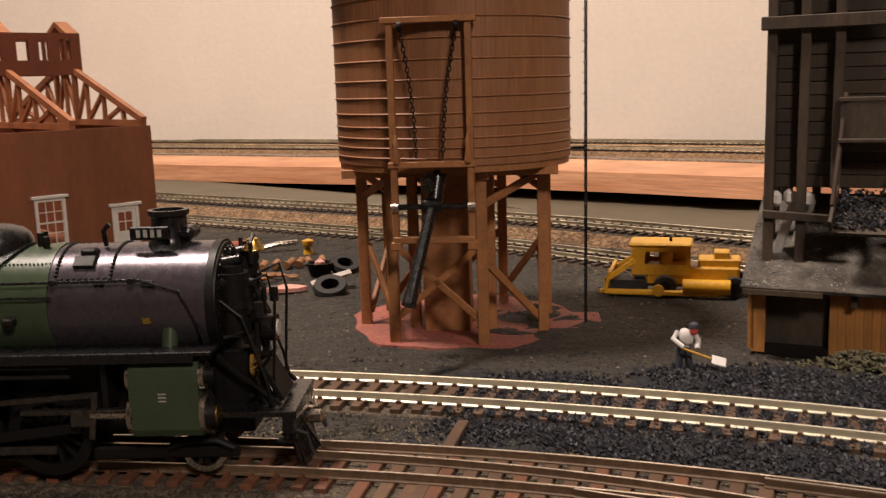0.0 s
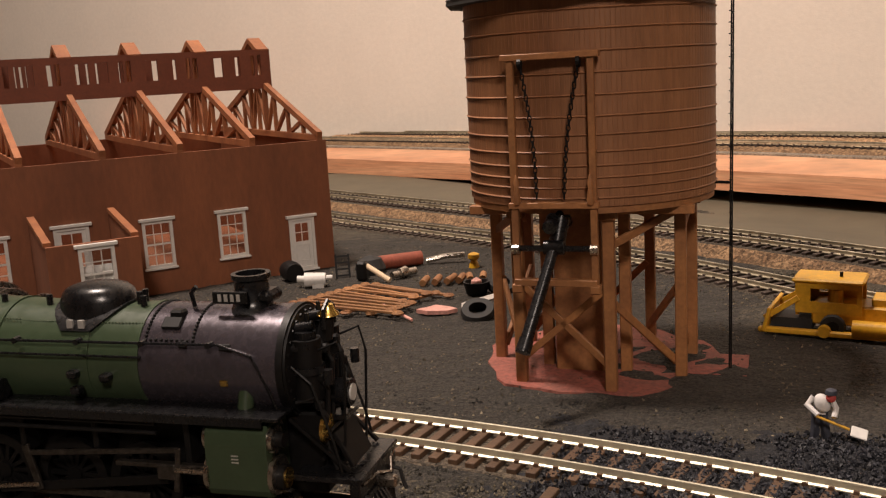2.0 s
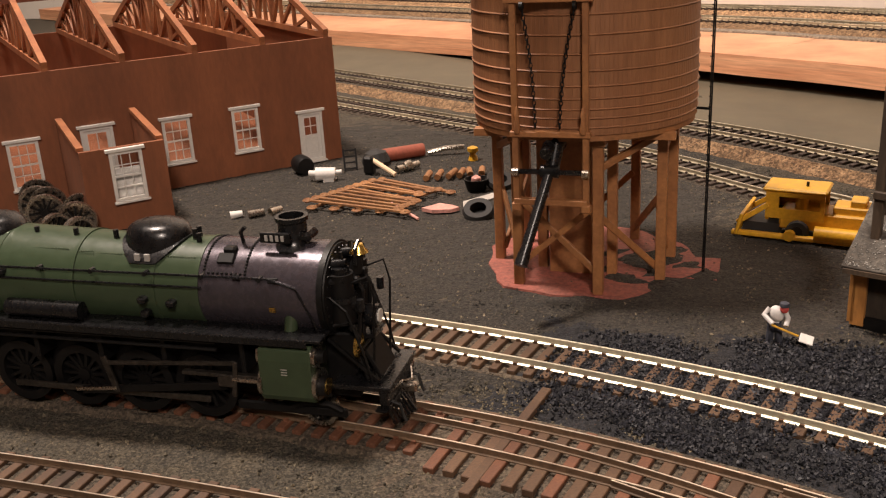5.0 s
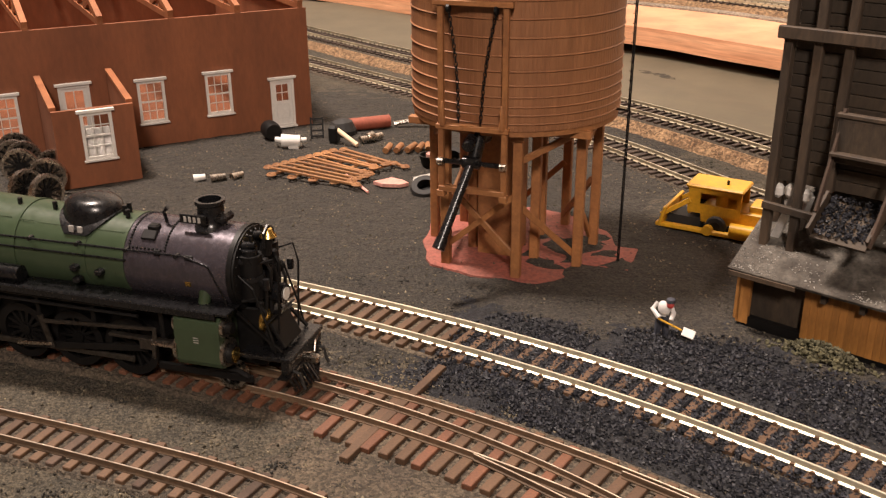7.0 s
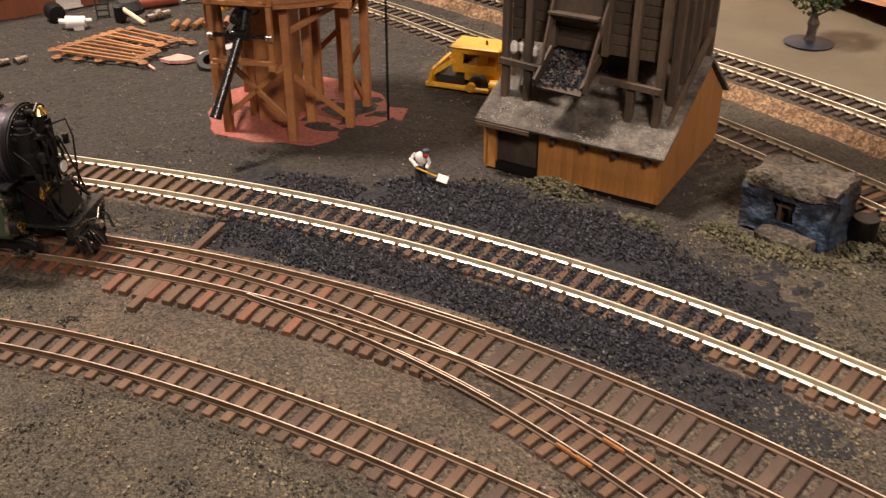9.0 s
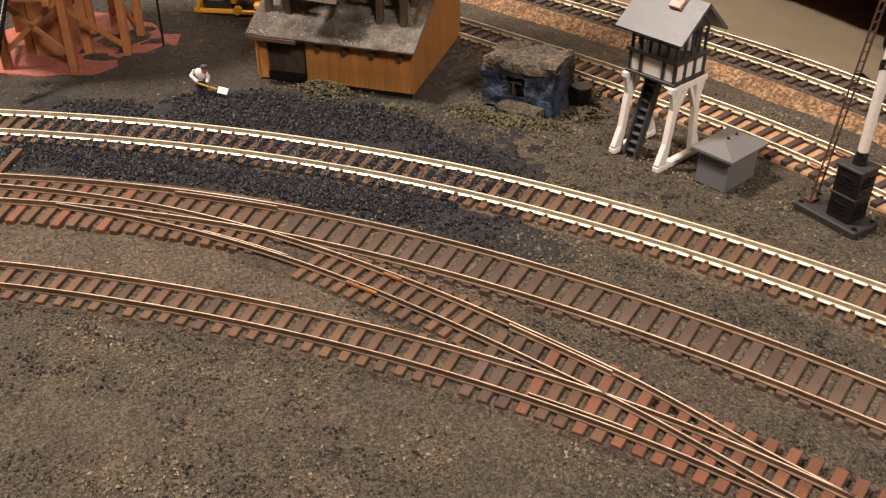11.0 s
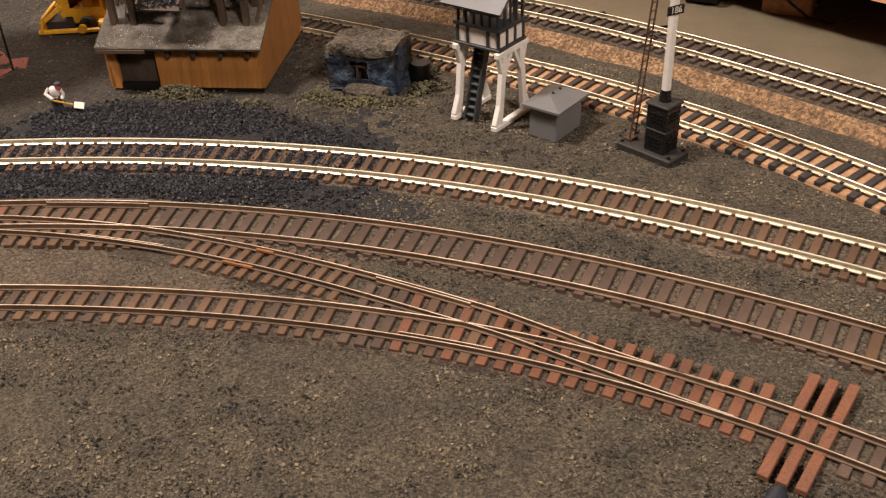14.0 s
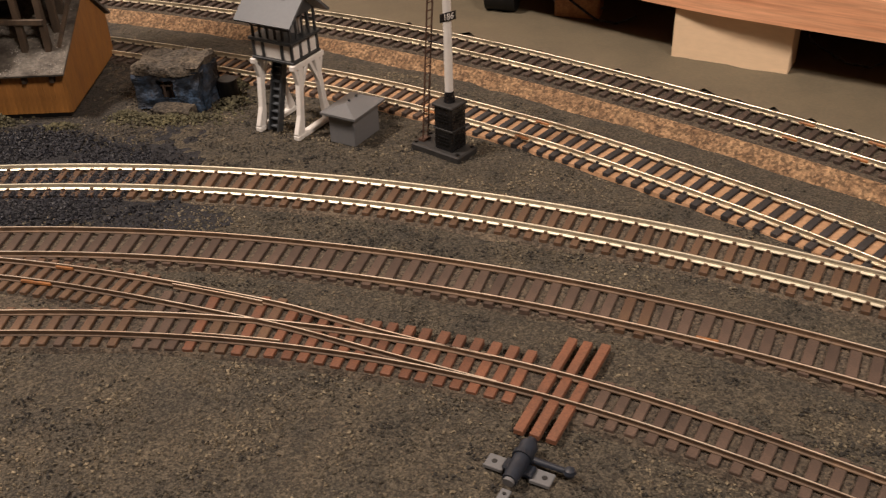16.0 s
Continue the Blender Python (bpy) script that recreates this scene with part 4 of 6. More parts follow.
def build_locomotive():
    t = thing("steam_locomotive", "model steam locomotive with olive green boiler and graphite smokebox", "locomotive", at(-4.7, 20.1, 0.45, 3.6))
    X = Matrix.Rotation(radians(90), 4, "Y")
    AZ, R = 3.86, 1.33

    def along(x0, x1, r0, r1=None, n=40):
        r1 = r0 if r1 is None else r1
        return lathe(B(), [(r0, x0), (r1, x1)], n, Matrix.Translation((0, 0, AZ)) @ X)
    smoke = part("smokebox", along(-5.6, -1.95, R), GRAPHITE, t, "graphite grey smokebox", True)
    part("smokebox_ring", along(-2.02, -1.85, R * 1.02), SATIN_BLACK, smoke, smooth=True)
    part("smokebox_front", lathe(B(), [(R * 0.98, -1.85), (R * 0.97, -1.8), (R * 0.75, -1.72), (R * 0.4, -1.6), (0.12, -1.55)], 36, Matrix.Translation((0, 0, AZ)) @ X), SATIN_BLACK, smoke, smooth=True)
    bm = B()
    for i in range(26):
        a = 2 * math.pi * i / 26
        rod(bm, (-1.86, R * 0.88 * math.sin(a), AZ + R * 0.88 * math.cos(a)), (-1.74, R * 0.88 * math.sin(a), AZ + R * 0.88 * math.cos(a)), 0.05, n=6)
    part("front_bolts", bm, SATIN_BLACK, smoke)
    boiler = part("boiler", lathe(B(), [(1.33, -5.6), (1.34, -8.4), (1.42, -10.5), (1.5, -13.0), (1.52, -18.0)], 44, Matrix.Translation((0, 0, AZ)) @ X), GREEN, t, "glossy olive green boiler", True)
    for x in (-5.62, -7.0, -9.6, -12.2, -15.0):
        r = 1.345 if x > -9 else 1.41 if x > -11 else 1.48 if x > -14 else 1.52
        part("boiler_band", along(x - 0.06, x + 0.06, r + 0.012), GREEN if x < -5.5 else SATIN_BLACK, boiler, smooth=True)
    # rivet rows over the boiler and along the smokebox seams
    for x0, x1, zz in ((-6.9, -5.5, 40), (-9.5, -7.2, 40), (-12.1, -9.8, 38)):
        bm = B()
        n = int((x1 - x0) / 0.09)
        for i in range(n):
            xx = x0 + (x1 - x0) * i / n
            r = 1.345 if xx > -9 else 1.42
            bmesh.ops.create_icosphere(bm, subdivisions=1, radius=0.028, matrix=Matrix.Translation((xx, -r * math.sin(radians(zz)), AZ + r * math.cos(radians(zz)))))
        part("rivets", bm, GREEN, boiler)
    seam = [(-5.4, radians(-58 + 116 * i / 28)) for i in range(29)] + [(-4.15, radians(-58 + 116 * i / 28)) for i in range(29)]
    seam += [(-5.4 + 1.25 * i / 9, radians(d)) for i in range(1, 9) for d in (-58, 58)]
    bm = B()
    for x, a in seam:
        bmesh.ops.create_icosphere(bm, subdivisions=1, radius=0.05, matrix=Matrix.Translation((x, R * math.sin(a), AZ + R * math.cos(a))))
    part("rivets", bm, SATIN_BLACK, smoke)
    part("hatch", box(B(), (0, 0, 0), (0.5, 0.34, 0.1), Matrix(), 0.03), SATIN_BLACK, smoke, m=at(-4.8, -0.86, AZ + R * 0.79, 0, 40))
    for x, d, w in ((-4.4, 62, 0.22), (-3.3, 64, 0.3), (-3.35, 100, 0.2)):
        a = radians(d)
        part("smokebox_plate", box(B(), (0, 0, 0), (w, 0.16, 0.07), Matrix(), 0.02), SATIN_BLACK if d < 90 else BRASS, smoke, m=at(x, -R * math.sin(a), AZ + R * math.cos(a), 0, d))
    part("manifold", box(B(), (-4.75, -0.62, AZ + R * 0.9), (0.36, 0.3, 0.26), Matrix(), 0.05), SATIN_BLACK, smoke)
    # stack and domes
    st = part("smokestack", lathe(B(), [(0.66, 0.0), (0.5, 0.14), (0.43, 0.3), (0.40, 0.75), (0.47, 0.8), (0.47, 0.92), (0.36, 0.92), (0.34, 0.3)], 24, Matrix.Translation((-3.1, 0, AZ + R - 0.16))), BLACK, t, "short black smokestack", True)
    plate = part("number_plate", box(B(), (-3.35, -0.62, AZ + R + 0.3), (0.9, 0.12, 0.3), Matrix(), 0.02), BLACK, t)
    for i in range(4):
        part("plate_mark", box(B(), (-3.6 + 0.16 * i, -0.69, AZ + R + 0.3), (0.09, 0.015, 0.17)), SILVER, plate)
    part("stack_saddle", box(B(), (-2.65, 0.0, AZ + R + 0.22), (0.4, 0.7, 0.3), Matrix(), 0.1), BLACK, t)
    for x, ln in ((-7.35, 1.0), (-13.0, 0.95)):
        bm = B()
        bmesh.ops.create_uvsphere(bm, u_segments=28, v_segments=14, radius=1, matrix=Matrix.Translation((x, 0, AZ + 1.28)) @ Matrix.Diagonal((ln, 0.86, 0.78, 1)))
        for v in bm.verts:
            if v.co.z > AZ + 1.7:
                v.co.z = AZ + 1.7 + (v.co.z - AZ - 1.7) * 0.45
            if v.co.z < AZ + 1.25:
                k = min(1.0, (AZ + 1.25 - v.co.z) / 0.5)
                v.co.x += (v.co.x - x) * 0.22 * k
                v.co.y *= 1 + 0.25 * k
        d = part("dome", bm, BLACK, t, "glossy black sand dome", True)
        bm = B()
        rows = []
        for i in range(13):
            a = radians(-52 + 104 * i / 12)
            hw = ln * (1.02 - 0.62 * (abs(i - 6) / 6) ** 2)
            rows.append([bm.verts.new((x + u * hw, rr * math.sin(a), AZ + rr * math.cos(a))) for u, rr in ((-1, 1.3), (-1, 1.405), (1, 1.405), (1, 1.3))])
        for p, q in zip(rows, rows[1:]):
            for i in range(4):
                bm.faces.new((p[i], p[(i + 1) % 4], q[(i + 1) % 4], q[i]))
        bm.faces.new(rows[0])
        bm.faces.new(rows[-1])
        part("dome_apron", bm, BLACK, d, smooth=True)
        for i in range(2):
            part("dome_mark", box(B(), (x - 0.16 + 0.32 * i, -1.03, AZ + 1.02), (0.17, 0.06, 0.2), Matrix()), SILVER, d)
    # bell, headlamp and front clutter
    bell = part("bell", lathe(B(), [(0.27, 0), (0.25, 0.04), (0.17, 0.13), (0.13, 0.25), (0.03, 0.3)], 18, Matrix.Translation((-1.55, -0.1, AZ + 1.12))), BRASS, t, "polished brass bell", True)
    part("bell_yoke", tube(B(), [(-1.55, -0.42, AZ + 0.85), (-1.55, -0.38, AZ + 1.3), (-1.55, -0.1, AZ + 1.46), (-1.55, 0.2, AZ + 1.3), (-1.55, 0.24, AZ + 0.85)], 0.05, 6), BLACK, bell)
    part("bell_stand", rod(B(), (-1.7, -0.1, AZ + 0.55), (-1.58, -0.1, AZ + 1.05), 0.2, 0.16), SATIN_BLACK, t)
    for y in (-0.62, 0.5):
        part("air_pump", rod(B(), (-1.95, y, AZ - 0.75), (-1.95, y, AZ + 0.7), 0.36, n=18), SATIN_BLACK, t, smooth=True)
        part("pump_cap", rod(B(), (-1.95, y, AZ + 0.7), (-1.95, y, AZ + 0.86), 0.26, n=14), BLACK, t)
        part("pump_flange", rod(B(), (-1.95, y, AZ - 0.1), (-1.95, y, AZ + 0.06), 0.42, n=18), BLACK, t)
    hl = part("headlamp", rod(B(), (-1.75, -0.1, 3.12), (-1.1, -0.1, 3.12), 0.32, n=20), BLACK, t, smooth=True)
    part("lens", rod(B(), (-1.1, -0.1, 3.12), (-1.06, -0.1, 3.12), 0.2, n=20), LENS, hl, "pale headlamp lens")
    part("lamp_bracket", box(B(), (-1.45, -0.1, 2.55), (0.5, 0.5, 0.14), Matrix(), 0.02), BLACK, hl)
    for y in (-1.05, 1.05):
        part("front_step", beam(B(), (-1.9, y, 2.75), (-0.55, y * 0.9, 1.5), 0.10, 0.08), SATIN_BLACK, t)
        part("front_rail", tube(B(), [(-2.0, y, 4.2), (-1.3, y, 3.6), (-0.85, y, 2.2), (-0.7, y, 1.5)], 0.035, 6), SATIN_BLACK, t)
        part("marker_lamp", rod(B(), (-1.35, y * 0.8, 3.55), (-1.35, y * 0.8, 3.9), 0.11, n=10), BLACK, t)
    part("pump_head", lathe(B(), [(0.1, 0), (0.36, 0.05), (0.36, 0.14), (0.1, 0.2)], 18, Matrix.Translation((-1.62, -0.75, 2.45)) @ X), BRASS, t, "dull bronze pump head", True)
    for y, z0 in ((-0.95, 3.1), (-0.75, 3.7), (-0.35, 4.3), (0.3, 4.35), (0.7, 3.7)):
        part("front_pipe", tube(B(), [(-2.15, y, z0), (-1.7, y * 0.95, z0 + 0.12), (-1.45, y * 0.9, z0 - 0.35), (-1.55, y * 0.9, 2.3), (-1.3, y * 0.9, 1.5)], 0.06, 6), SATIN_BLACK, t)
        part("pipe_valve", box(B(), (-1.6, y * 0.93, z0 - 0.05), (0.22, 0.2, 0.22), Matrix(), 0.05), SATIN_BLACK, t)
    for y, z in ((-0.85, 4.35), (-0.55, 4.75), (0.15, 4.85), (0.5, 4.7)):
        part("front_fitting", rod(B(), (-2.2, y, z), (-1.75, y, z + 0.1), 0.15, 0.11, 10), BLACK, t, smooth=True)
        part("fitting_stem", rod(B(), (-1.9, y, z), (-1.9, y, z + 0.38), 0.05, n=6), SATIN_BLACK, t)
    part("cooling_coil", tube(B(), [(-1.2 + 0.03 * i, -0.95 + 1.9 * (i % 2), 1.75 + 0.09 * i) for i in range(9)], 0.05, 6), SATIN_BLACK, t)
    for y in (-0.7, 0.7):
        part("grab_bar", tube(B(), [(-1.45, y, 4.2), (-0.75, y, 4.5), (-0.6, y, 3.9), (-0.75, y, 1.6)], 0.035, 6), SATIN_BLACK, t)
        part("cut_lever", tube(B(), [(-0.2, y * 1.6, 1.25), (-0.05, y * 0.6, 1.3), (0.1, 0, 1.15)], 0.03, 6), STEEL, t)
        part("ash_step", box(B(), (-0.45, y * 1.6, 0.72), (0.34, 0.3, 0.06), Matrix(), 0.01), SATIN_BLACK, t)
        part("step_hanger", rod(B(), (-0.45, y * 1.6, 0.72), (-0.45, y * 1.6, 1.2), 0.04, n=6), SATIN_BLACK, t)
    part("pilot_deck", box(B(), (-1.0, 0, 1.38), (1.7, 2.5, 0.14), Matrix(), 0.02), BLACK, t)
    part("pump_shield", box(B(), (-0.75, -0.2, 1.95), (0.12, 1.2, 0.9), Matrix.Translation((-0.75, 0, 1.95)) @ Matrix.Rotation(radians(-28), 4, "Y") @ Matrix.Translation((0.75, 0, -1.95)), 0.02), SATIN_BLACK, t)
    part("buffer_beam", box(B(), (-0.35, 0, 1.12), (0.26, 2.5, 0.45), Matrix(), 0.03), BLACK, t)
    pilot = part("pilot", box(B(), (-0.3, 0, 0.8), (0.2, 2.3, 0.14)), BLACK, t, "barred black pilot")
    for i in range(13):
        y = -1.15 + 2.3 * i / 12
        part("pilot_bar", beam(B(), (-0.3, y, 0.85), (0.15 - 0.3 * abs(y), y * 0.75, 0.15), 0.07, 0.07), BLACK, pilot)
    part("coupler", box(B(), (-0.05, 0, 0.9), (0.6, 0.28, 0.28), Matrix(), 0.06), STEEL, t, "steel coupler")
    for y in (-0.9, 0.9):
        part("air_hose", tube(B(), [(-0.3, y, 0.9), (0.0, y, 0.8), (0.08, y, 0.45), (0.15, y, 0.3)], 0.05, 6), RUBBER, t)
    # the front gear stands off the smokebox door
    for o in list(t.children):
        if o.name.split(".")[0] in ("bell", "bell_stand", "air_pump", "pump_cap", "pump_flange", "headlamp", "marker_lamp", "pump_head", "front_pipe", "pipe_valve", "front_fitting", "fitting_stem"):
            o.location.x += 0.4 * C
    # cylinders
    for s in (-1, 1):
        y = 1.62 * s
        bm = B()
        prof = [(0.7, 2.86), (1.42, 2.86), (1.66, 2.78), (1.78, 2.62), (1.84, 2.34), (1.84, 1.28), (1.76, 1.12), (1.6, 1.05), (0.7, 1.05)]
        ends = [[bm.verts.new((x, yy * s, zz)) for yy, zz in prof] for x in (-3.7, -2.16)]
        for e in ends:
            bm.faces.new(e)
        for i in range(len(prof)):
            k = (i + 1) % len(prof)
            bm.faces.new((ends[0][i], ends[0][k], ends[1][k], ends[1][i]))
        cy = part("cylinder", bm, GREEN, t, "green cylinder jacket with bright ends")
        for x in (-3.72, -2.1):
            part("cylinder_end", rod(B(), (x - 0.06, y * 0.9, 1.56), (x + 0.06, y * 0.9, 1.56), 0.46, n=22), STEEL, cy, smooth=True)
            part("valve_end", rod(B(), (x - 0.06, y * 0.92, 2.42), (x + 0.06, y * 0.92, 2.42), 0.32, n=18), STEEL, cy, smooth=True)
        part("end_boss", rod(B(), (-2.05, y * 0.9, 1.5), (-1.86, y * 0.9, 1.5), 0.3, n=18), SATIN_BLACK, cy, smooth=True)
        part("end_ring", rod(B(), (-1.87, y * 0.9, 1.5), (-1.83, y * 0.9, 1.5), 0.24, n=18), BRASS, cy, smooth=True)
        part("end_boss", rod(B(), (-2.05, y * 0.92, 2.42), (-1.85, y * 0.92, 2.42), 0.18, n=14), SATIN_BLACK, cy, smooth=True)
        for i in range(3):
            part("cylinder_mark", box(B(), (-2.96, 1.845 * s, 2.1 - 0.08 * i), (0.18, 0.012, 0.03)), SILVER, cy)
        for i in range(6):
            part("jacket_bolt", rod(B(), (-3.6 + 0.27 * i, 1.56 * s, 2.78), (-3.6 + 0.27 * i, 1.58 * s, 2.88), 0.035, n=6), SATIN_BLACK, cy)
        part("steam_pipe", rod(B(), (-2.9, 1.3 * s, 2.8), (-2.9, 1.1 * s, 3.4), 0.19, n=14), GREEN if s < 0 else BLACK, cy, smooth=True)
        # frame of the leading truck, and the brackets under the running board
        part("truck_frame", box(B(), (-3.2, 1.12 * s, 0.5), (3.4, 0.12, 0.3), Matrix(), 0.05), SATIN_BLACK, t)
        part("truck_spring", tube(B(), [(-3.1, 1.2 * s, 0.62), (-2.7, 1.2 * s, 0.78), (-2.0, 1.2 * s, 0.78), (-1.6, 1.2 * s, 0.6)], 0.09, 8), SATIN_BLACK, t)
        for x in (-4.4, -6.9, -9.0, -11.2):
            part("frame_bracket", box(B(), (x, 1.05 * s, 2.3), (0.16, 0.8, 1.3), Matrix(), 0.03), SATIN_BLACK, t)
        # running board and piping
        part("running_board", box(B(), (-10.1, 1.2 * s, 3.0), (16.6, 1.34, 0.1), Matrix(), 0.02), BLACK, t)
        part("board_edge", box(B(), (-10.3, 1.87 * s, 2.92), (16.2, 0.05, 0.2)), BLACK, t)
        for z in (2.72, 2.5):
            part("pipe", rod(B(), (-17.5, 1.72 * s, z), (-5.0, 1.72 * s, z), 0.055, n=8), SATIN_BLACK, t)
        part("hand_rail", tube(B(), [(-18, 1.45 * s, 4.55), (-10, 1.42 * s, 4.55), (-3.4, 1.34 * s, 4.55), (-2.6, 1.34 * s, 4.3), (-2.2, 1.3 * s, 3.4), (-2.0, 1.25 * s, 2.7)], 0.035, 6), BLACK, t)
        part("sand_pipe", tube(B(), [(-18, 1.5 * s, 4.25), (-10, 1.5 * s, 4.25), (-5.4, 1.42 * s, 4.22)], 0.03, 6), BLACK, t)
        for i in range(9):
            x = -3.6 - 1.75 * i
            part("stanchion", rod(B(), (x, 1.25 * s, 4.55), (x, 1.46 * s, 4.55), 0.075, n=8), BLACK, t)
        for x, z in ((-7.3, 3.75), (-7.25, 3.35), (-11.9, 4.4), (-6.4, 3.7)):
            part("check_valve", box(B(), (x, 1.42 * s, z), (0.26, 0.3, 0.2), Matrix(), 0.05), BLACK, t)
        part("air_tank", rod(B(), (-11.8, 1.5 * s, 3.32), (-9.3, 1.5 * s, 3.32), 0.27, n=18), BLACK, t, "black air reservoir", True)
        # wheels and rods
        for x in (-5.9, -8.0, -10.1, -12.2):
            wheel(t, x, 0.86 * s, 0.93, 0.93, 14, "driving_wheel")
        wheel(t, -2.35, 0.86 * s, 0.48, 0.48, 9, "leading_wheel")
        wheel(t, -15.2, 0.86 * s, 0.62, 0.62, 9, "trailing_wheel")
        part("side_rod", beam(B(), (-12.4, 1.22 * s, 0.62), (-5.7, 1.22 * s, 0.62), 0.1, 0.2, 0.02), DARK_STEEL, t)
        part("main_rod", beam(B(), (-9.9, 1.4 * s, 0.66), (-5.0, 1.4 * s, 1.22), 0.1, 0.24, 0.02), SATIN_BLACK, t)
        part("piston_rod", rod(B(), (-5.0, 1.6 * s, 1.55), (-3.6, 1.6 * s, 1.55), 0.08, n=10), STEEL, t)
        part("crosshead", box(B(), (-4.9, 1.55 * s, 1.5), (0.5, 0.26, 0.4), Matrix(), 0.04), DARK_STEEL, t)
        part("guide_bar", box(B(), (-5.0, 1.5 * s, 1.62), (2.6, 0.2, 0.12), Matrix(), 0.02), DARK_STEEL, t)
        part("valve_link", beam(B(), (-8.6, 1.5 * s, 0.75), (-8.9, 1.5 * s, 1.9), 0.1, 0.2, 0.02), DARK_STEEL, t)
        part("radius_rod", beam(B(), (-8.8, 1.5 * s, 1.7), (-4.6, 1.5 * s, 2.0), 0.08, 0.14, 0.02), DARK_STEEL, t)
        part("eccentric_rod", beam(B(), (-10.0, 1.55 * s, 0.75), (-8.6, 1.55 * s, 0.9), 0.06, 0.12, 0.02), STEEL, t)
        part("combination_lever", beam(B(), (-4.7, 1.6 * s, 1.0), (-4.55, 1.6 * s, 2.1), 0.08, 0.14, 0.02), DARK_STEEL, t)
    part("under_frame", box(B(), (-8.5, 0, 1.75), (14.5, 1.3, 2.0), Matrix(), 0.05), SATIN_BLACK, t)
    part("saddle", box(B(), (-3.0, 0, 1.9), (1.7, 1.6, 1.6), Matrix(), 0.1), SATIN_BLACK, t)
    part("firebox", box(B(), (-15.6, 0, 2.4), (4.5, 2.5, 2.2), Matrix(), 0.1), SATIN_BLACK, t)
    for i in range(8):
        x = -5.9 - 1.35 * i
        part("boiler_stud", rod(B(), (x, -0.28, AZ + 1.3), (x, -0.28, AZ + 1.56), 0.08, n=8), BLACK, boiler)
    for x in (-6.1, -2.9):
        for y in (-0.12, 0.12):
            part("safety_valve", rod(B(), (x, y, AZ + R - 0.1), (x, y, AZ + R + 0.3), 0.08, n=8), BLACK, t)
    part("whistle", tube(B(), [(-4.5, -0.3, AZ + R), (-4.5, -0.4, AZ + R + 0.35), (-4.35, -0.4, AZ + R + 0.5)], 0.06, 6), BLACK, t)
    return t


build_locomotive()


# ---- the bulldozer ----
def build_bulldozer():
    t = thing("bulldozer", "yellow toy bulldozer with worn paint parked on the ground", "bulldozer", at(6.2, 39.2, 0, -10))
    t.scale = (0.9, 0.9, 0.88)
    body = part("body", box(B(), (1.0, 0.3, 0.95), (4.2, 1.7, 0.9), bevel=0.08), YELLOW, t)
    part("hood", box(B(), (2.2, 0.3, 1.55), (1.9, 1.3, 0.4), bevel=0.06), YELLOW, t)
    part("seat", box(B(), (2.3, 0.3, 1.9), (0.7, 1.0, 0.35), bevel=0.05), YELLOW, t)
    cab = part("cab", pierced(B(), -1.75, 0.9, 1.0, 2.35, [(-1.15, 0.7, 1.5, 2.1)], -0.6, -0.45), YELLOW, t, "yellow cab with open sides")
    part("cab_wall", pierced(B(), -1.75, 0.9, 1.0, 2.35, [(-1.0, -0.6, 1.6, 2.0)], 1.0, 1.15), YELLOW, cab)
    part("cab_front", box(B(), (-1.68, 0.27, 1.6), (0.14, 1.43, 1.5)), YELLOW, cab)
    part("cab_floor", box(B(), (-0.4, 0.27, 1.1), (2.5, 1.4, 0.2)), SATIN_BLACK, cab)
    part("cab_roof", box(B(), (-0.45, 0.27, 2.43), (2.9, 1.95, 0.2), bevel=0.08), YELLOW, cab)
    part("roof_stud", rod(B(), (0.0, 0.1, 2.5), (0.0, 0.1, 2.75), 0.07, n=8), SATIN_BLACK, cab)
    part("engine_block", rod(B(), (-0.2, 0.0, 1.2), (-0.2, 0.0, 2.0), 0.3, n=14), YELLOW, cab)
    part("side_tank", rod(B(), (0.6, -1.0, 0.55), (2.7, -1.0, 0.55), 0.36, n=20), YELLOW, t, "yellow side tank", True)
    part("track_frame", box(B(), (-0.4, -0.95, 0.22), (5.6, 0.34, 0.24), bevel=0.05), YELLOW, t)
    part("track_frame", box(B(), (-0.4, 1.15, 0.22), (5.6, 0.34, 0.24), bevel=0.05), YELLOW, t)
    for x in (-0.2, 2.9):
        for y in (-0.75, 1.0):
            m = Matrix.Translation((x, y, 0.5)) @ Matrix.Rotation(radians(90), 4, "X")
            w = part("wheel", lathe(B(), [(0.26, -0.16), (0.48, -0.16), (0.52, -0.08), (0.52, 0.08), (0.48, 0.16), (0.26, 0.16)], 22, m), RUBBER, t, smooth=True)
            part("hub", rod(B(), (x, y - 0.17, 0.5), (x, y + 0.17, 0.5), 0.27, n=14), SATIN_BLACK, w)
    part("blade", box(B(), (-3.0, 0.2, 0.75), (0.16, 3.0, 1.1), Matrix.Translation((-3.0, 0, 0)) @ Matrix.Rotation(radians(14), 4, "Y") @ Matrix.Translation((3.0, 0, 0)), 0.03), YELLOW, t, "yellow dozer blade")
    for y in (-1.0, 1.3):
        part("push_arm", beam(B(), (-2.95, y, 0.75), (-1.6, y * 0.75, 1.7), 0.14, 0.24, 0.02), YELLOW, t)
    part("frame_knuckle", rod(B(), (-0.5, -1.25, 0.35), (-0.5, -0.85, 0.35), 0.26, n=12), YELLOW, t)
    part("shade_void", box(B(), (-1.9, 0.2, 0.45), (1.7, 1.5, 0.5)), RUBBER, t)


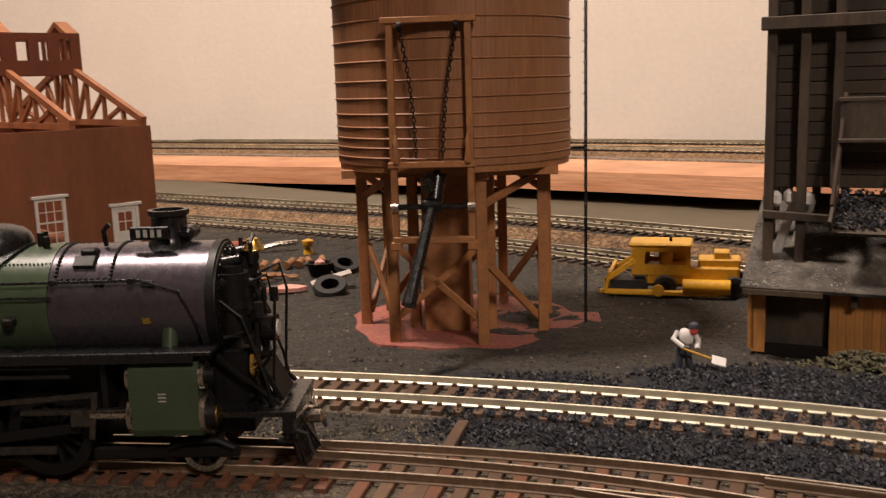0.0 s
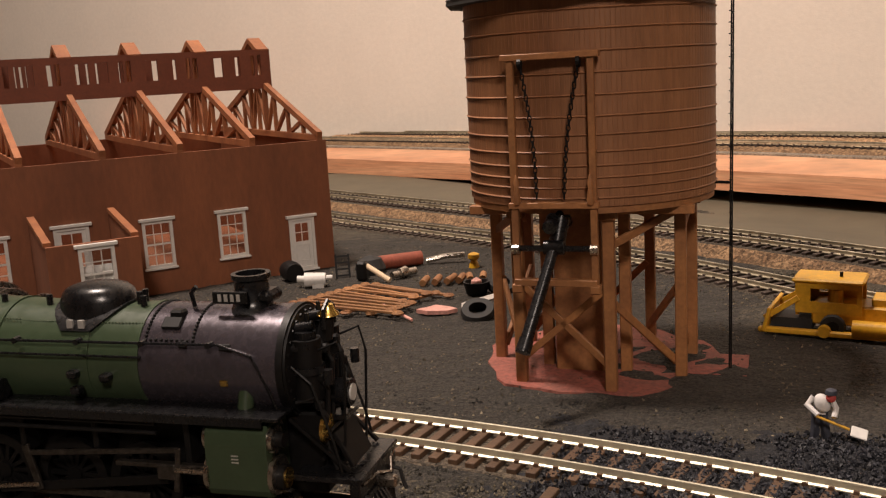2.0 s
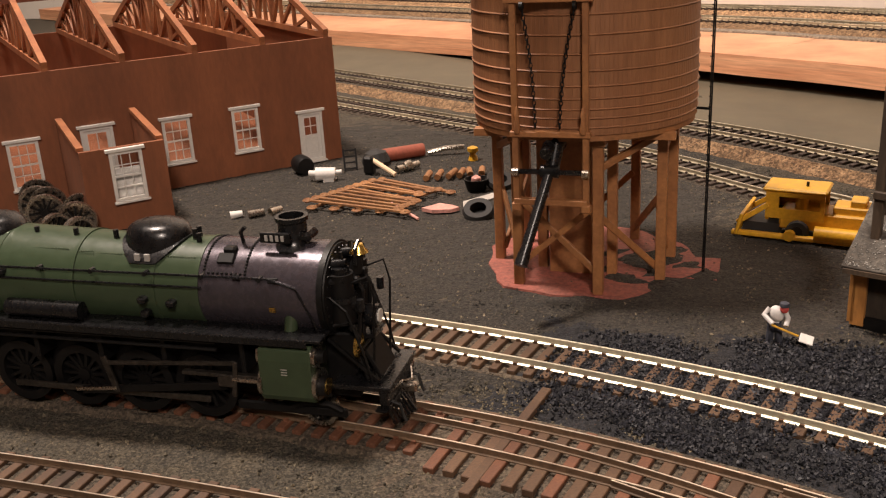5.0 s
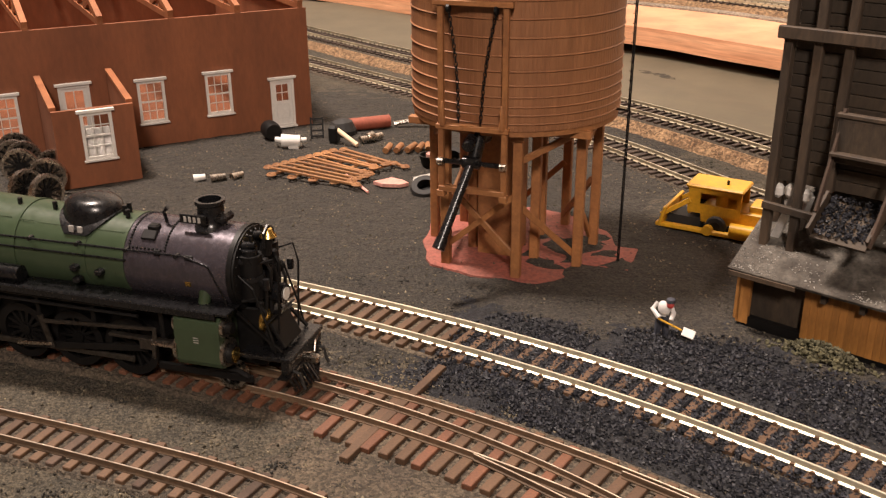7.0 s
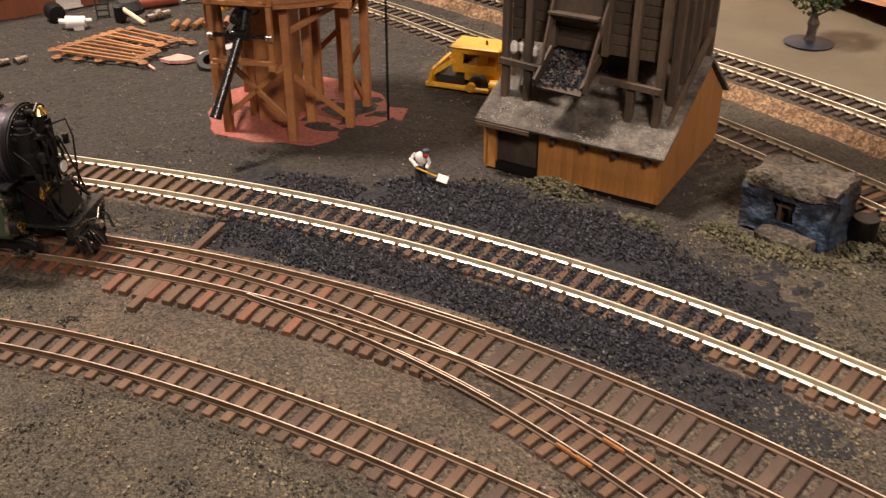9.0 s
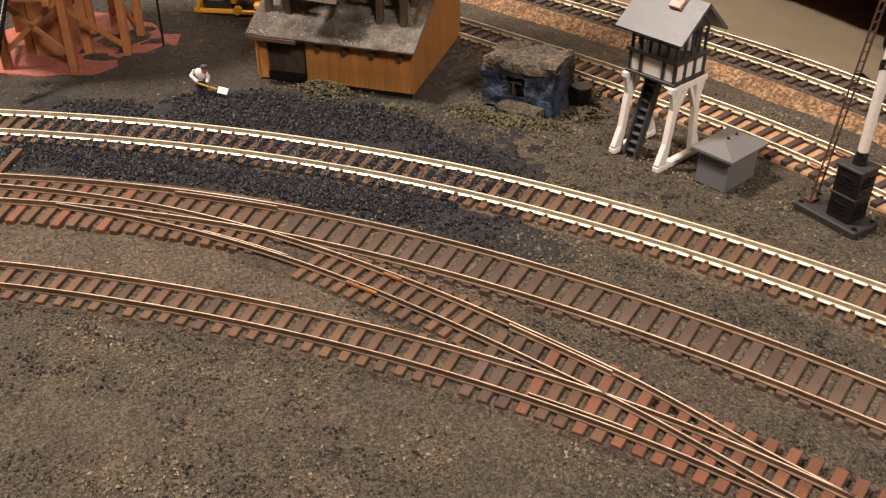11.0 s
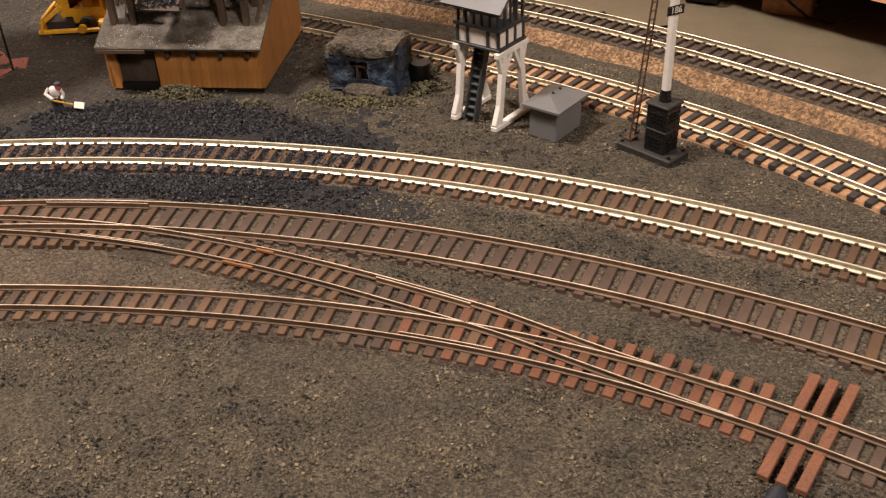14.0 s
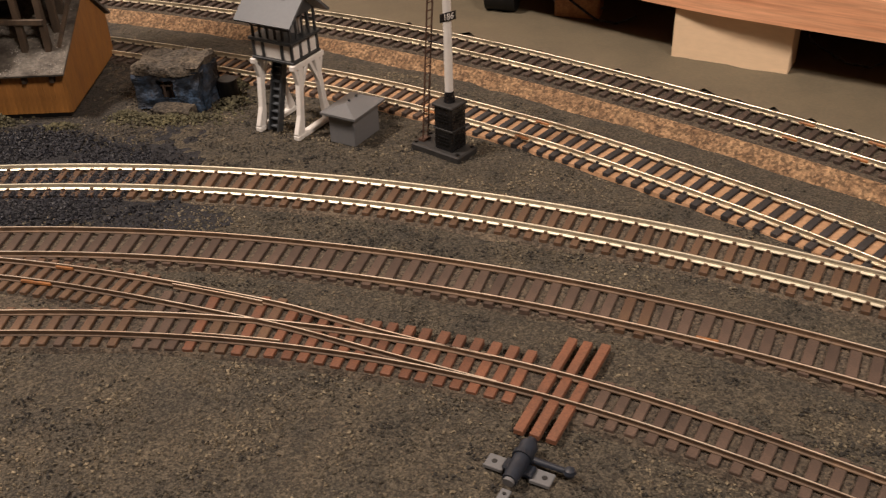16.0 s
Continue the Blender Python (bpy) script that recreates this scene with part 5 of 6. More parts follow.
# ---- the painted worker and his shovel ----
def build_figurine():
    bm = B()
    marks = []

    def grow(fn, slot):
        n = len(bm.faces)
        fn()
        marks.append((n, slot))
    grow(lambda: [beam(bm, (-0.18, 0, 0.0), (-0.13, 0.05, 0.95), 0.24, 0.26, 0.05), beam(bm, (0.2, -0.1, 0.0), (0.08, 0.05, 0.95), 0.24, 0.26, 0.05), box(bm, (0.0, 0.05, 1.0), (0.46, 0.36, 0.3), None, 0.08)], 1)
    grow(lambda: bmesh.ops.create_uvsphere(bm, u_segments=14, v_segments=9, radius=1, matrix=Matrix.Translation((0.04, -0.08, 1.3)) @ Matrix.Rotation(radians(-20), 4, "Y") @ Matrix.Diagonal((0.26, 0.22, 0.33, 1))), 0)
    grow(lambda: [tube(bm, [(-0.22, -0.05, 1.5), (-0.42, -0.15, 1.25), (-0.1, -0.42, 1.0)], 0.1, 8), tube(bm, [(0.32, -0.1, 1.45), (0.46, -0.2, 1.2), (0.4, -0.4, 0.95)], 0.1, 8)], 0)
    grow(lambda: bmesh.ops.create_uvsphere(bm, u_segments=12, v_segments=8, radius=0.16, matrix=Matrix.Translation((0.3, -0.2, 1.55))), 2)
    grow(lambda: lathe(bm, [(0.19, 0), (0.19, 0.05), (0.17, 0.14), (0.05, 0.2)], 14, Matrix.Translation((0.3, -0.18, 1.66))), 1)
    marks.append((10 ** 9, 0))
    bm.faces.ensure_lookup_table()
    for (a, slot), (b, _) in zip(marks, marks[1:]):
        for f in bm.faces[a:min(b, len(bm.faces))]:
            f.material_index = slot
    fig = part("worker_figurine", bm, SHIRT, smooth=True, m=at(5.15, 28.05, 0.0, 0) @ Matrix.Scale(0.86, 4))
    fig.data.materials.append(DENIM)
    fig.data.materials.append(SCARF)
    tagged(fig, "small painted worker doll in white shirt and dark overalls, stooping", "figurine")
    sh = thing("shovel", "silver-bladed shovel with a yellow handle held by the doll", "shovel", at(5.15, 28.05, 0.0) @ Matrix.Scale(0.86, 4))
    part("handle", rod(B(), (-0.15, -0.45, 0.98), (0.85, -0.45, 0.6), 0.045, n=8), YELLOW, sh, "yellow handle")
    part("blade", box(B(), (1.15, -0.45, 0.5), (0.52, 0.4, 0.05), Matrix.Translation((1.15, -0.45, 0.5)) @ Matrix.Rotation(radians(16), 4, "Y") @ Matrix.Rotation(radians(38), 4, "X") @ Matrix.Translation((-1.15, 0.45, -0.5)), 0.02), WHITE, sh, "silver-white blade")


# ---- the signal cabin on legs ----
def build_signal_cabin():
    t = thing("signal_cabin", "dark-framed signal cabin with white panels on white legs", "signal box", at(24.15, 21.75, 0, 39))
    for y in (-1.08, 1.08):
        part("sole", box(B(), (0, y, 0.12), (2.75, 0.34, 0.26), bevel=0.05), WHITE, t)
        for s in (-1, 1):
            part("leg", beam(B(), (s * 0.98, y, 0.2), (s * 0.62, y, 3.3), 0.26, 0.3, 0.03), WHITE, t, "white timber leg")
            part("knee", beam(B(), (s * 1.28, y, 0.24), (s * 0.88, y, 1.15), 0.24, 0.24, 0.03), WHITE, t)
            part("strut", beam(B(), (s * 0.68, y, 2.2), (s * 1.0, y, 3.3), 0.2, 0.18, 0.02), WHITE, t)
            part("strut", beam(B(), (s * 0.68, y, 2.2), (s * 0.1, y, 3.3), 0.2, 0.18, 0.02), WHITE, t)
        part("cross_beam", box(B(), (0, y, 3.36), (2.3, 0.26, 0.24), bevel=0.03), WHITE, t)
    part("deck", box(B(), (0, 0, 3.54), (2.06, 2.3, 0.12), bevel=0.02), CHARCOAL, t)
    # lower panelled storey, open glazed storey above
    part("panel_core", box(B(), (0, 0, 3.98), (1.8, 2.04, 0.74)), WHITE, t, "white infill panels")
    for s in (-1, 1):
        for y in (-1.04, -0.52, 0.52, 1.04):
            part("stud", box(B(), (s * 0.92, y, 3.98), (0.1, 0.12, 0.76)), CHARCOAL, t)
        for x in (-0.92, -0.3, 0.3, 0.92):
            part("stud", box(B(), (x, s * 1.04, 3.98), (0.12, 0.1, 0.76)), CHARCOAL, t)
    part("sill_band", box(B(), (0, 0, 4.42), (2.16, 2.4, 0.14), bevel=0.02), CHARCOAL, t)
    for s in (-1, 1):
        for y in (-1.0, -0.6, -0.2, 0.2, 0.6, 1.0):
            part("window_post", box(B(), (s * 0.9, y, 4.98), (0.08, 0.09, 1.0)), CHARCOAL, t)
        for x in (-0.9, -0.45, 0, 0.45, 0.9):
            part("window_post", box(B(), (x, s * 1.02, 4.98), (0.09, 0.08, 1.0)), CHARCOAL, t)
        part("window_rail", box(B(), (s * 0.9, 0, 4.98), (0.06, 2.0, 0.06)), CHARCOAL, t)
        bm = B()
        a = [bm.verts.new((x, s * 1.03, z)) for x, z in ((-0.98, 5.45), (0.98, 5.45), (0, 6.35))]
        b = [bm.verts.new((x, s * 0.93, z)) for x, z in ((-0.98, 5.45), (0.98, 5.45), (0, 6.35))]
        bm.faces.new(a)
        bm.faces.new(b)
        for i in range(3):
            bm.faces.new((a[i], a[(i + 1) % 3], b[(i + 1) % 3], b[i]))
        part("gable", bm, CHARCOAL, t)
        bm = beam(B(), (s * 1.45, 0, 5.3), (s * -0.02, 0, 6.55), 3.0, 0.12)
        part("roof_slope", bm, SLATE, t, "smooth blue-grey roof")
    part("inner_stove", box(B(), (0.3, -0.5, 4.85), (0.4, 0.4, 0.7)), SILVER, t)
    ch = part("chimney_base", box(B(), (-0.35, -0.35, 6.42), (0.5, 0.5, 0.16), Matrix.Translation((-0.35, 0, 6.42)) @ Matrix.Rotation(radians(-38), 4, "Y") @ Matrix.Translation((0.35, 0, -6.42)), 0.02), PINK, t, "faded red chimney flashing")
    part("chimney_pot", rod(B(), (-0.3, -0.35, 6.4), (-0.3, -0.35, 7.5), 0.08, n=10), RED, ch)
    st = part("stair", beam(B(), (-0.95, 0.35, 0.05), (0.05, 0.35, 3.4), 0.5, 0.1), CHARCOAL, t, "dark steep stair")
    for s in (-0.26, 0.26):
        part("stair_string", beam(B(), (-1.05, 0.35 + s, 0.1), (-0.05, 0.35 + s, 3.45), 0.08, 0.36), CHARCOAL, st)
    for i in range(10):
        f = (i + 0.5) / 10
        part("tread", box(B(), (-1.0 + f, 0.35, 0.15 + 3.25 * f), (0.3, 0.5, 0.06)), SLATE, st)


# ---- the light signal ----
def lettering(text, size, material, parent, m):
    cu = bpy.data.curves.new("lettering", "FONT")
    cu.body, cu.size, cu.align_x, cu.align_y, cu.extrude = text, size * C, "CENTER", "CENTER", 0.008 * C
    tmp = new("lettering_curve", cu)
    me = bpy.data.meshes.new_from_object(tmp)
    bpy.data.objects.remove(tmp)
    me.materials.append(material)
    ob = new("lettering", me)
    ob.parent = parent
    ob.matrix_local = m
    return ob


def build_signal():
    t = thing("track_signal", "white signal mast on a black relay case with a ladder", "signal", at(29.4, 16.25, 0, -60.5))
    base = part("base_plate", box(B(), (0, 0, 0.18), (2.65, 1.36, 0.36), bevel=0.06), RUBBER, t, "black base plate")
    for x in (-1.15, 1.15):
        for y in (-0.5, 0.5):
            part("bolt", rod(B(), (x, y, 0.34), (x, y, 0.44), 0.08, n=6), SATIN_BLACK, base)
    case = part("relay_case", box(B(), (0.35, 0.05, 1.35), (0.98, 0.98, 2.0), bevel=0.05), BLACK, t, "black louvred relay case")
    part("case_cap", box(B(), (0.35, 0.05, 2.4), (1.1, 1.1, 0.14), bevel=0.04), RUBBER, case)
    part("case_waist", box(B(), (0.35, 0.05, 1.32), (1.04, 1.04, 0.1), bevel=0.02), RUBBER, case)
    for z in (0.7, 0.85, 1.0, 1.75, 1.9, 2.05):
        part("louvre", box(B(), (0.35, -0.46, z), (0.6, 0.06, 0.05)), SATIN_BLACK, case)
        part("louvre", box(B(), (0.86, 0.05, z), (0.06, 0.6, 0.05)), SATIN_BLACK, case)
    part("collar", rod(B(), (0.35, 0.05, 2.45), (0.35, 0.05, 2.95), 0.25, 0.21, 16), BLACK, t, smooth=True)
    part("mast", rod(B(), (0.35, 0.05, 2.9), (0.35, 0.05, 11.5), 0.18, 0.17, 18), WHITE, t, "white round mast", True)
    lad = part("ladder_foot", box(B(), (-1.0, -0.1, 0.42), (0.3, 0.5, 0.1)), DARK_RUST, t)
    for y in (-0.27, 0.07):
        part("ladder_stile", rod(B(), (-0.95, y, 0.4), (0.0, y, 11.2), 0.04, n=6), DARK_RUST, lad)
    for i in range(30):
        f = (i + 1) / 31
        part("ladder_rung", rod(B(), (-0.95 + 0.95 * f, -0.27, 0.4 + 10.8 * f), (-0.95 + 0.95 * f, 0.07, 0.4 + 10.8 * f), 0.025, n=5), DARK_RUST, lad)
    for z in (5.0, 9.0):
        part("ladder_stay", rod(B(), (0.35, 0.0, z), (-0.95 + 0.95 * (z - 0.4) / 10.8, -0.1, z), 0.03, n=5), SATIN_BLACK, lad)
    pl = part("plate", box(B(), (0, 0, 0), (0.78, 0.05, 0.36), bevel=0.01), BLACK, t, "black plate with white figures", m=at(0.55, -0.14, 6.25, 75))
    lettering("186", 0.36, WHITE, pl, at(0, -0.035, 0, 0, 90))


def build_relay_hut():
    t = thing("relay_hut", "plain grey equipment hut with a shallow pitched lid", "hut", at(26.35, 19.45, 0, 39))
    part("body", box(B(), (0, 0, 0.7), (2.0, 1.35, 1.4), bevel=0.03), GREY, t)
    bm = B()
    w, d, z0 = 1.25, 0.92, 1.4
    low = [bm.verts.new(p) for p in ((-w, -d, z0), (w, -d, z0), (w, d, z0), (-w, d, z0))]
    mid = [bm.verts.new(p) for p in ((-w, -d, z0 + 0.1), (w, -d, z0 + 0.1), (w, d, z0 + 0.1), (-w, d, z0 + 0.1))]
    top = [bm.verts.new(p) for p in ((-0.5, 0, z0 + 0.42), (0.5, 0, z0 + 0.42))]
    bm.faces.new(low)
    for i in range(4):
        bm.faces.new((low[i], low[(i + 1) % 4], mid[(i + 1) % 4], mid[i]))
    bm.faces.new((mid[0], mid[1], top[1], top[0]))
    bm.faces.new((mid[2], mid[3], top[0], top[1]))
    bm.faces.new((mid[1], mid[2], top[1]))
    bm.faces.new((mid[3], mid[0], top[0]))
    part("lid", bm, GREY, t, "pale grey lid")
    for x in (-0.25, 0.3):
        part("lid_vent", rod(B(), (x, 0, z0 + 0.36), (x, 0, z0 + 0.5), 0.06, n=8), CHARCOAL, t)


def rough(bm, amount, scale=1.5):
    for v in bm.verts:
        v.co += noise.noise_vector(v.co * scale) * amount
    return bm


def block(c, s, cuts=6):
    bm = box(B(), (0, 0, 0), (1, 1, 1))
    bmesh.ops.subdivide_edges(bm, edges=bm.edges[:], cuts=cuts, use_grid_fill=True)
    for v in bm.verts:
        v.co = Vector((v.co.x * s[0] + c[0], v.co.y * s[1] + c[1], v.co.z * s[2] + c[2]))
    return bm


def build_blue_hut():
    t = thing("ruined_hut", "ruined sooty blue masonry hut heaped with tan dirt", "ruin", at(19.6, 26.7, 0, -33))
    bm = pierced(B(), -1.75, 1.6, 0, 2.0, [(-0.55, 0.35, 0.6, 1.55)], -1.0, -0.6)
    bmesh.ops.subdivide_edges(bm, edges=bm.edges[:], cuts=4, use_grid_fill=True)
    part("front_wall", rough(bm, 0.2), BLUE, t, "sooty blue wall with an arched hole")
    for x in (-1.55, 1.45):
        part("side_wall", rough(block((x, 0.2, 1.0), (0.5, 1.9, 2.0)), 0.24), BLUE, t)
    part("back_wall", rough(block((0, 1.1, 0.95), (3.2, 0.4, 1.9)), 0.24), BLUE, t)
    part("roof_dirt", rough(block((-0.05, 0.1, 2.05), (3.3, 2.3, 0.4), 11), 0.34, 1.3), DIRT, t, "caved roof heaped with tan dirt")
    part("dark_inside", box(B(), (0, 0.2, 0.9), (2.6, 1.3, 1.7)), INSIDE, t)
    for x in (-0.33, 0.1):
        part("window_bar", box(B(), (x, -0.72, 1.05), (0.09, 0.09, 0.9)), TIE_GREY, t)
    part("window_bar", box(B(), (-0.1, -0.72, 1.2), (0.8, 0.08, 0.1)), TIE_GREY, t)
    part("rubble", rough(block((0.3, -1.35, 0.15), (2.0, 0.7, 0.5)), 0.2), DIRT, t)
    drum = part("oil_drum", lathe(B(), [(0.45, 0), (0.47, 0.02), (0.47, 0.95), (0.45, 1.0)], 18), SATIN_BLACK, m=at(21.95, 26.2, 0.0))
    tagged(drum, "dark rusty oil drum beside the ruined hut", "drum")


# ---- scrap lying about the yard ----
def eye_rod(p, q, w=0.16):
    p, q = Vector(p), Vector(q)
    bm = beam(B(), p, q, w, 0.12, 0.02)
    for c in (p, q):
        ring(bm, c, 0.2, 0.08, n=12)
    return bm


def scrap(name, bm, material, label, category, m=None, smooth=False):
    return tagged(part(name, bm, material, m=m, smooth=smooth), label, category)


def build_scrap():
    scrap("barrel", lathe(B(), [(0.48, -0.6), (0.56, -0.3), (0.56, 0.3), (0.48, 0.6)], 18, Matrix.Rotation(radians(90), 4, "X")), SATIN_BLACK, "dark barrel lying by the engine house wall", "barrel", at(-21.0, 45.6, 0.55, 48), True)
    bm = rod(B(), (-0.6, 0, 0.42), (0.5, 0, 0.42), 0.4, 0.34, 14)
    rod(bm, (-1.0, 0, 0.5), (-0.6, 0, 0.46), 0.18, n=10)
    box(bm, (0.1, 0, 0.12), (0.6, 0.6, 0.24))
    rod(bm, (0.5, 0, 0.5), (0.85, 0, 0.5), 0.12, n=8)
    scrap("pump_casting", bm, WHITE, "white cast pump body lying on the ground", "pump", at(-18.9, 44.4, 0, 20), True)
    bm = B()
    for x in (-0.35, 0.35):
        box(bm, (x, 0, 0.65), (0.1, 0.12, 1.3))
    for z in (0.15, 0.5, 0.85, 1.2):
        box(bm, (0, 0, z), (0.8, 0.1, 0.1))
    scrap("iron_rack", bm, SATIN_BLACK, "small dark iron rack standing upright", "rack", at(-18.4, 46.6, 0, 30, -12))
    scrap("round_casting", rough(lathe(B(), [(0.75, 0), (0.85, 0.3), (0.6, 0.8), (0.2, 0.95)], 14), 0.08), RUBBER, "black lumpy casting beside the rack", "casting", at(-17.4, 48.0, 0))
    scrap("red_tank", rod(B(), (-1.3, 0, 0.4), (1.3, 0, 0.4), 0.4, n=18), RED, "rust-red cylinder lying on its side", "tank", at(-16.3, 49.6, 0, 42), True)
    ham = thing("sledge_hammer", "heavy hammer with a pale wooden handle", "hammer", at(-16.6, 46.0, 0, 0))
    part("head", box(B(), (-0.4, 0.1, 0.55), (0.6, 0.6, 1.05), bevel=0.12), SATIN_BLACK, ham)
    part("handle", rod(B(), (-0.2, 0.1, 0.85), (1.3, -0.3, 0.15), 0.14, n=10), CREAM_WOOD, ham)
    bm = rod(B(), (-0.8, 0, 0.22), (0.8, 0, 0.22), 0.2, n=10)
    rod(bm, (-0.2, 0, 0.22), (0.2, 0, 0.3), 0.3, n=10)
    scrap("pipe_union", bm, STEEL, "dull steel pipe union", "pipe", at(-15.1, 47.2, 0, 60), True)
    # the heap of rods
    rods = thing("rod_heap", "heap of rusty connecting rods laid crosswise", "scrap")
    k = 0
    for i in range(9):
        f = i / 8
        a = Vector((-17.6, 39.4, 0.45)).lerp(Vector((-15.6, 43.2, 0.5)), f)
        b = Vector((-12.3, 38.7, 0.35)).lerp(Vector((-12.4, 42.2, 0.4)), f) + Vector((random.uniform(-0.9, 0.5), random.uniform(-0.3, 0.3), 0))
        part("rod", eye_rod(a, b), RUST, rods)
    for i in range(4):
        a = Vector((-17.2 + 1.25 * i, 39.0, 0.2))
        part("rod", eye_rod(a, a + Vector((1.7, 3.9, 0.05))), RUST, rods)
    part("thin_rod", rod(B(), (-13.2, 39.9, 0.35), (-11.2, 38.3, 0.15), 0.07, n=8), PINK, rods)
    scrap("connecting_rod", eye_rod((-15.6, 44.5, 0.2), (-11.0, 42.7, 0.2), 0.2), RUST, "long rusty connecting rod with eyes", "rod")
    bundle = thing("brick_red_castings", "row of brick-red castings lying together", "castings", at(-12.0, 46.2, 0, 26))
    for i in range(6):
        part("casting", rod(B(), (-1.6 + 0.62 * i, -0.45, 0.18), (-1.3 + 0.62 * i + random.uniform(-0.3, 0.3), 0.5, 0.22), 0.18, n=10), RUST, bundle)
    bm = tube(B(), [(-1.1, 0, 0.2), (0.0, 0.1, 0.4), (1.1, 0.0, 0.45)], 0.16, 8)
    scrap("bent_pipe", bm, STEEL, "bent grey pipe on the ground", "pipe", at(-14.0, 50.9, 0, 18), True)
    scrap("yellow_valve", lathe(B(), [(0.3, 0), (0.25, 0.22), (0.16, 0.4), (0.32, 0.55), (0.32, 0.75), (0.1, 0.85)], 14), YELLOW, "small yellow valve standing upright", "valve", at(-12.0, 49.9, 0), True)
    bm = B()
    pts = [(-0.9, -0.25), (-0.3, -0.55), (0.6, -0.4), (0.95, 0.0), (0.5, 0.35), (-0.2, 0.6), (-0.5, 0.2)]
    a, b = [bm.verts.new((x, y, 0.12)) for x, y in pts], [bm.verts.new((x, y, 0.3)) for x, y in pts]
    bm.faces.new(a)
    bm.faces.new(b)
    for i in range(7):
        bm.faces.new((a[i], a[(i + 1) % 7], b[(i + 1) % 7], b[i]))
    scrap("torn_plate", bm, PINK, "torn pink-faded metal plate lying flat", "plate", at(-10.6, 39.9, 0, 5))
    scrap("bent_sheet", beam(B(), (-0.9, 0, 0.3), (0.9, 0.1, 0.75), 0.9, 0.08), SILVER, "bent pale sheet leaning on a tyre", "sheet", at(-8.7, 40.6, 0, 15))
    for x, y, a in ((-8.5, 39.4, 10), (-8.9, 44.6, 40)):
        ty = part("tyre", lathe(B(), [(0.4, -0.2), (0.7, -0.2), (0.78, 0), (0.7, 0.2), (0.4, 0.2), (0.4, -0.2)], 20), RUBBER, m=at(x, y, 0.35, a, 25), smooth=True)
        tagged(ty, "black tyre lying in the scrap", "tyre", "scrap tyres")
    for x, y in ((-10.0, 44.0),):
        bk = part("bucket", lathe(B(), [(0.5, 0), (0.66, 0.6), (0.6, 0.6), (0.45, 0.1)], 16), SATIN_BLACK, m=at(x, y, 0.02), smooth=True)
        tagged(bk, "dark round pan on the ground", "bucket", "scrap pans")
        bl = part("ball", lathe(B(), [(0.05, -0.25), (0.25, -0.12), (0.28, 0), (0.25, 0.12), (0.05, 0.25)], 12), PINK, m=at(x, y, 0.55), smooth=True)
        tagged(bl, "small reddish knob lying in a pan", "knob")
    for x, y, mt, s in ((-20.5, 37.2, WHITE, 0.3), (-19.6, 37.6, STEEL, 0.4), (-18.8, 38.2, STEEL, 0.34)):
        fg = part("fitting", rod(B(), (-s, 0, 0.2), (s, 0.1, 0.24), 0.22, 0.16, 10), mt, m=at(x, y, 0, random.uniform(0, 60)), smooth=True)
        tagged(fg, "small bright metal fitting on the ground", "fitting", "loose fittings")
    for x, y, a in ((-29.6, 34.4, 35), (-27.0, 33.6, 30), (-31.2, 35.6, 40), (-25.6, 31.0, 80)):
        ws = thing("wheel_set", "spare iron wheel set standing on the ground", "wheel set", at(x, y, 0, a), "spare wheel sets")
        for yy in (-0.75, 0.75):
            m = Matrix.Translation((0, yy, 0.95)) @ Matrix.Rotation(radians(90), 4, "X")
            part("tyre", lathe(B(), [(0.78, -0.14), (0.95, -0.14), (0.95, 0.14), (0.78, 0.14), (0.78, -0.14)], 26, m), STEEL, ws, "bright worn tread", True)
            bm = lathe(B(), [(0.2, -0.16), (0.2, 0.16)], 12, m)
            for i in range(12):
                an = 2 * math.pi * i / 12
                beam(bm, (0, yy, 0.95), (0.8 * math.cos(an), yy, 0.95 + 0.8 * math.sin(an)), 0.12, 0.09)
            part("spokes", bm, SATIN_BLACK, ws)
        part("axle", rod(B(), (0, -0.9, 0.95), (0, 0.9, 0.95), 0.12, n=10), STEEL, ws)


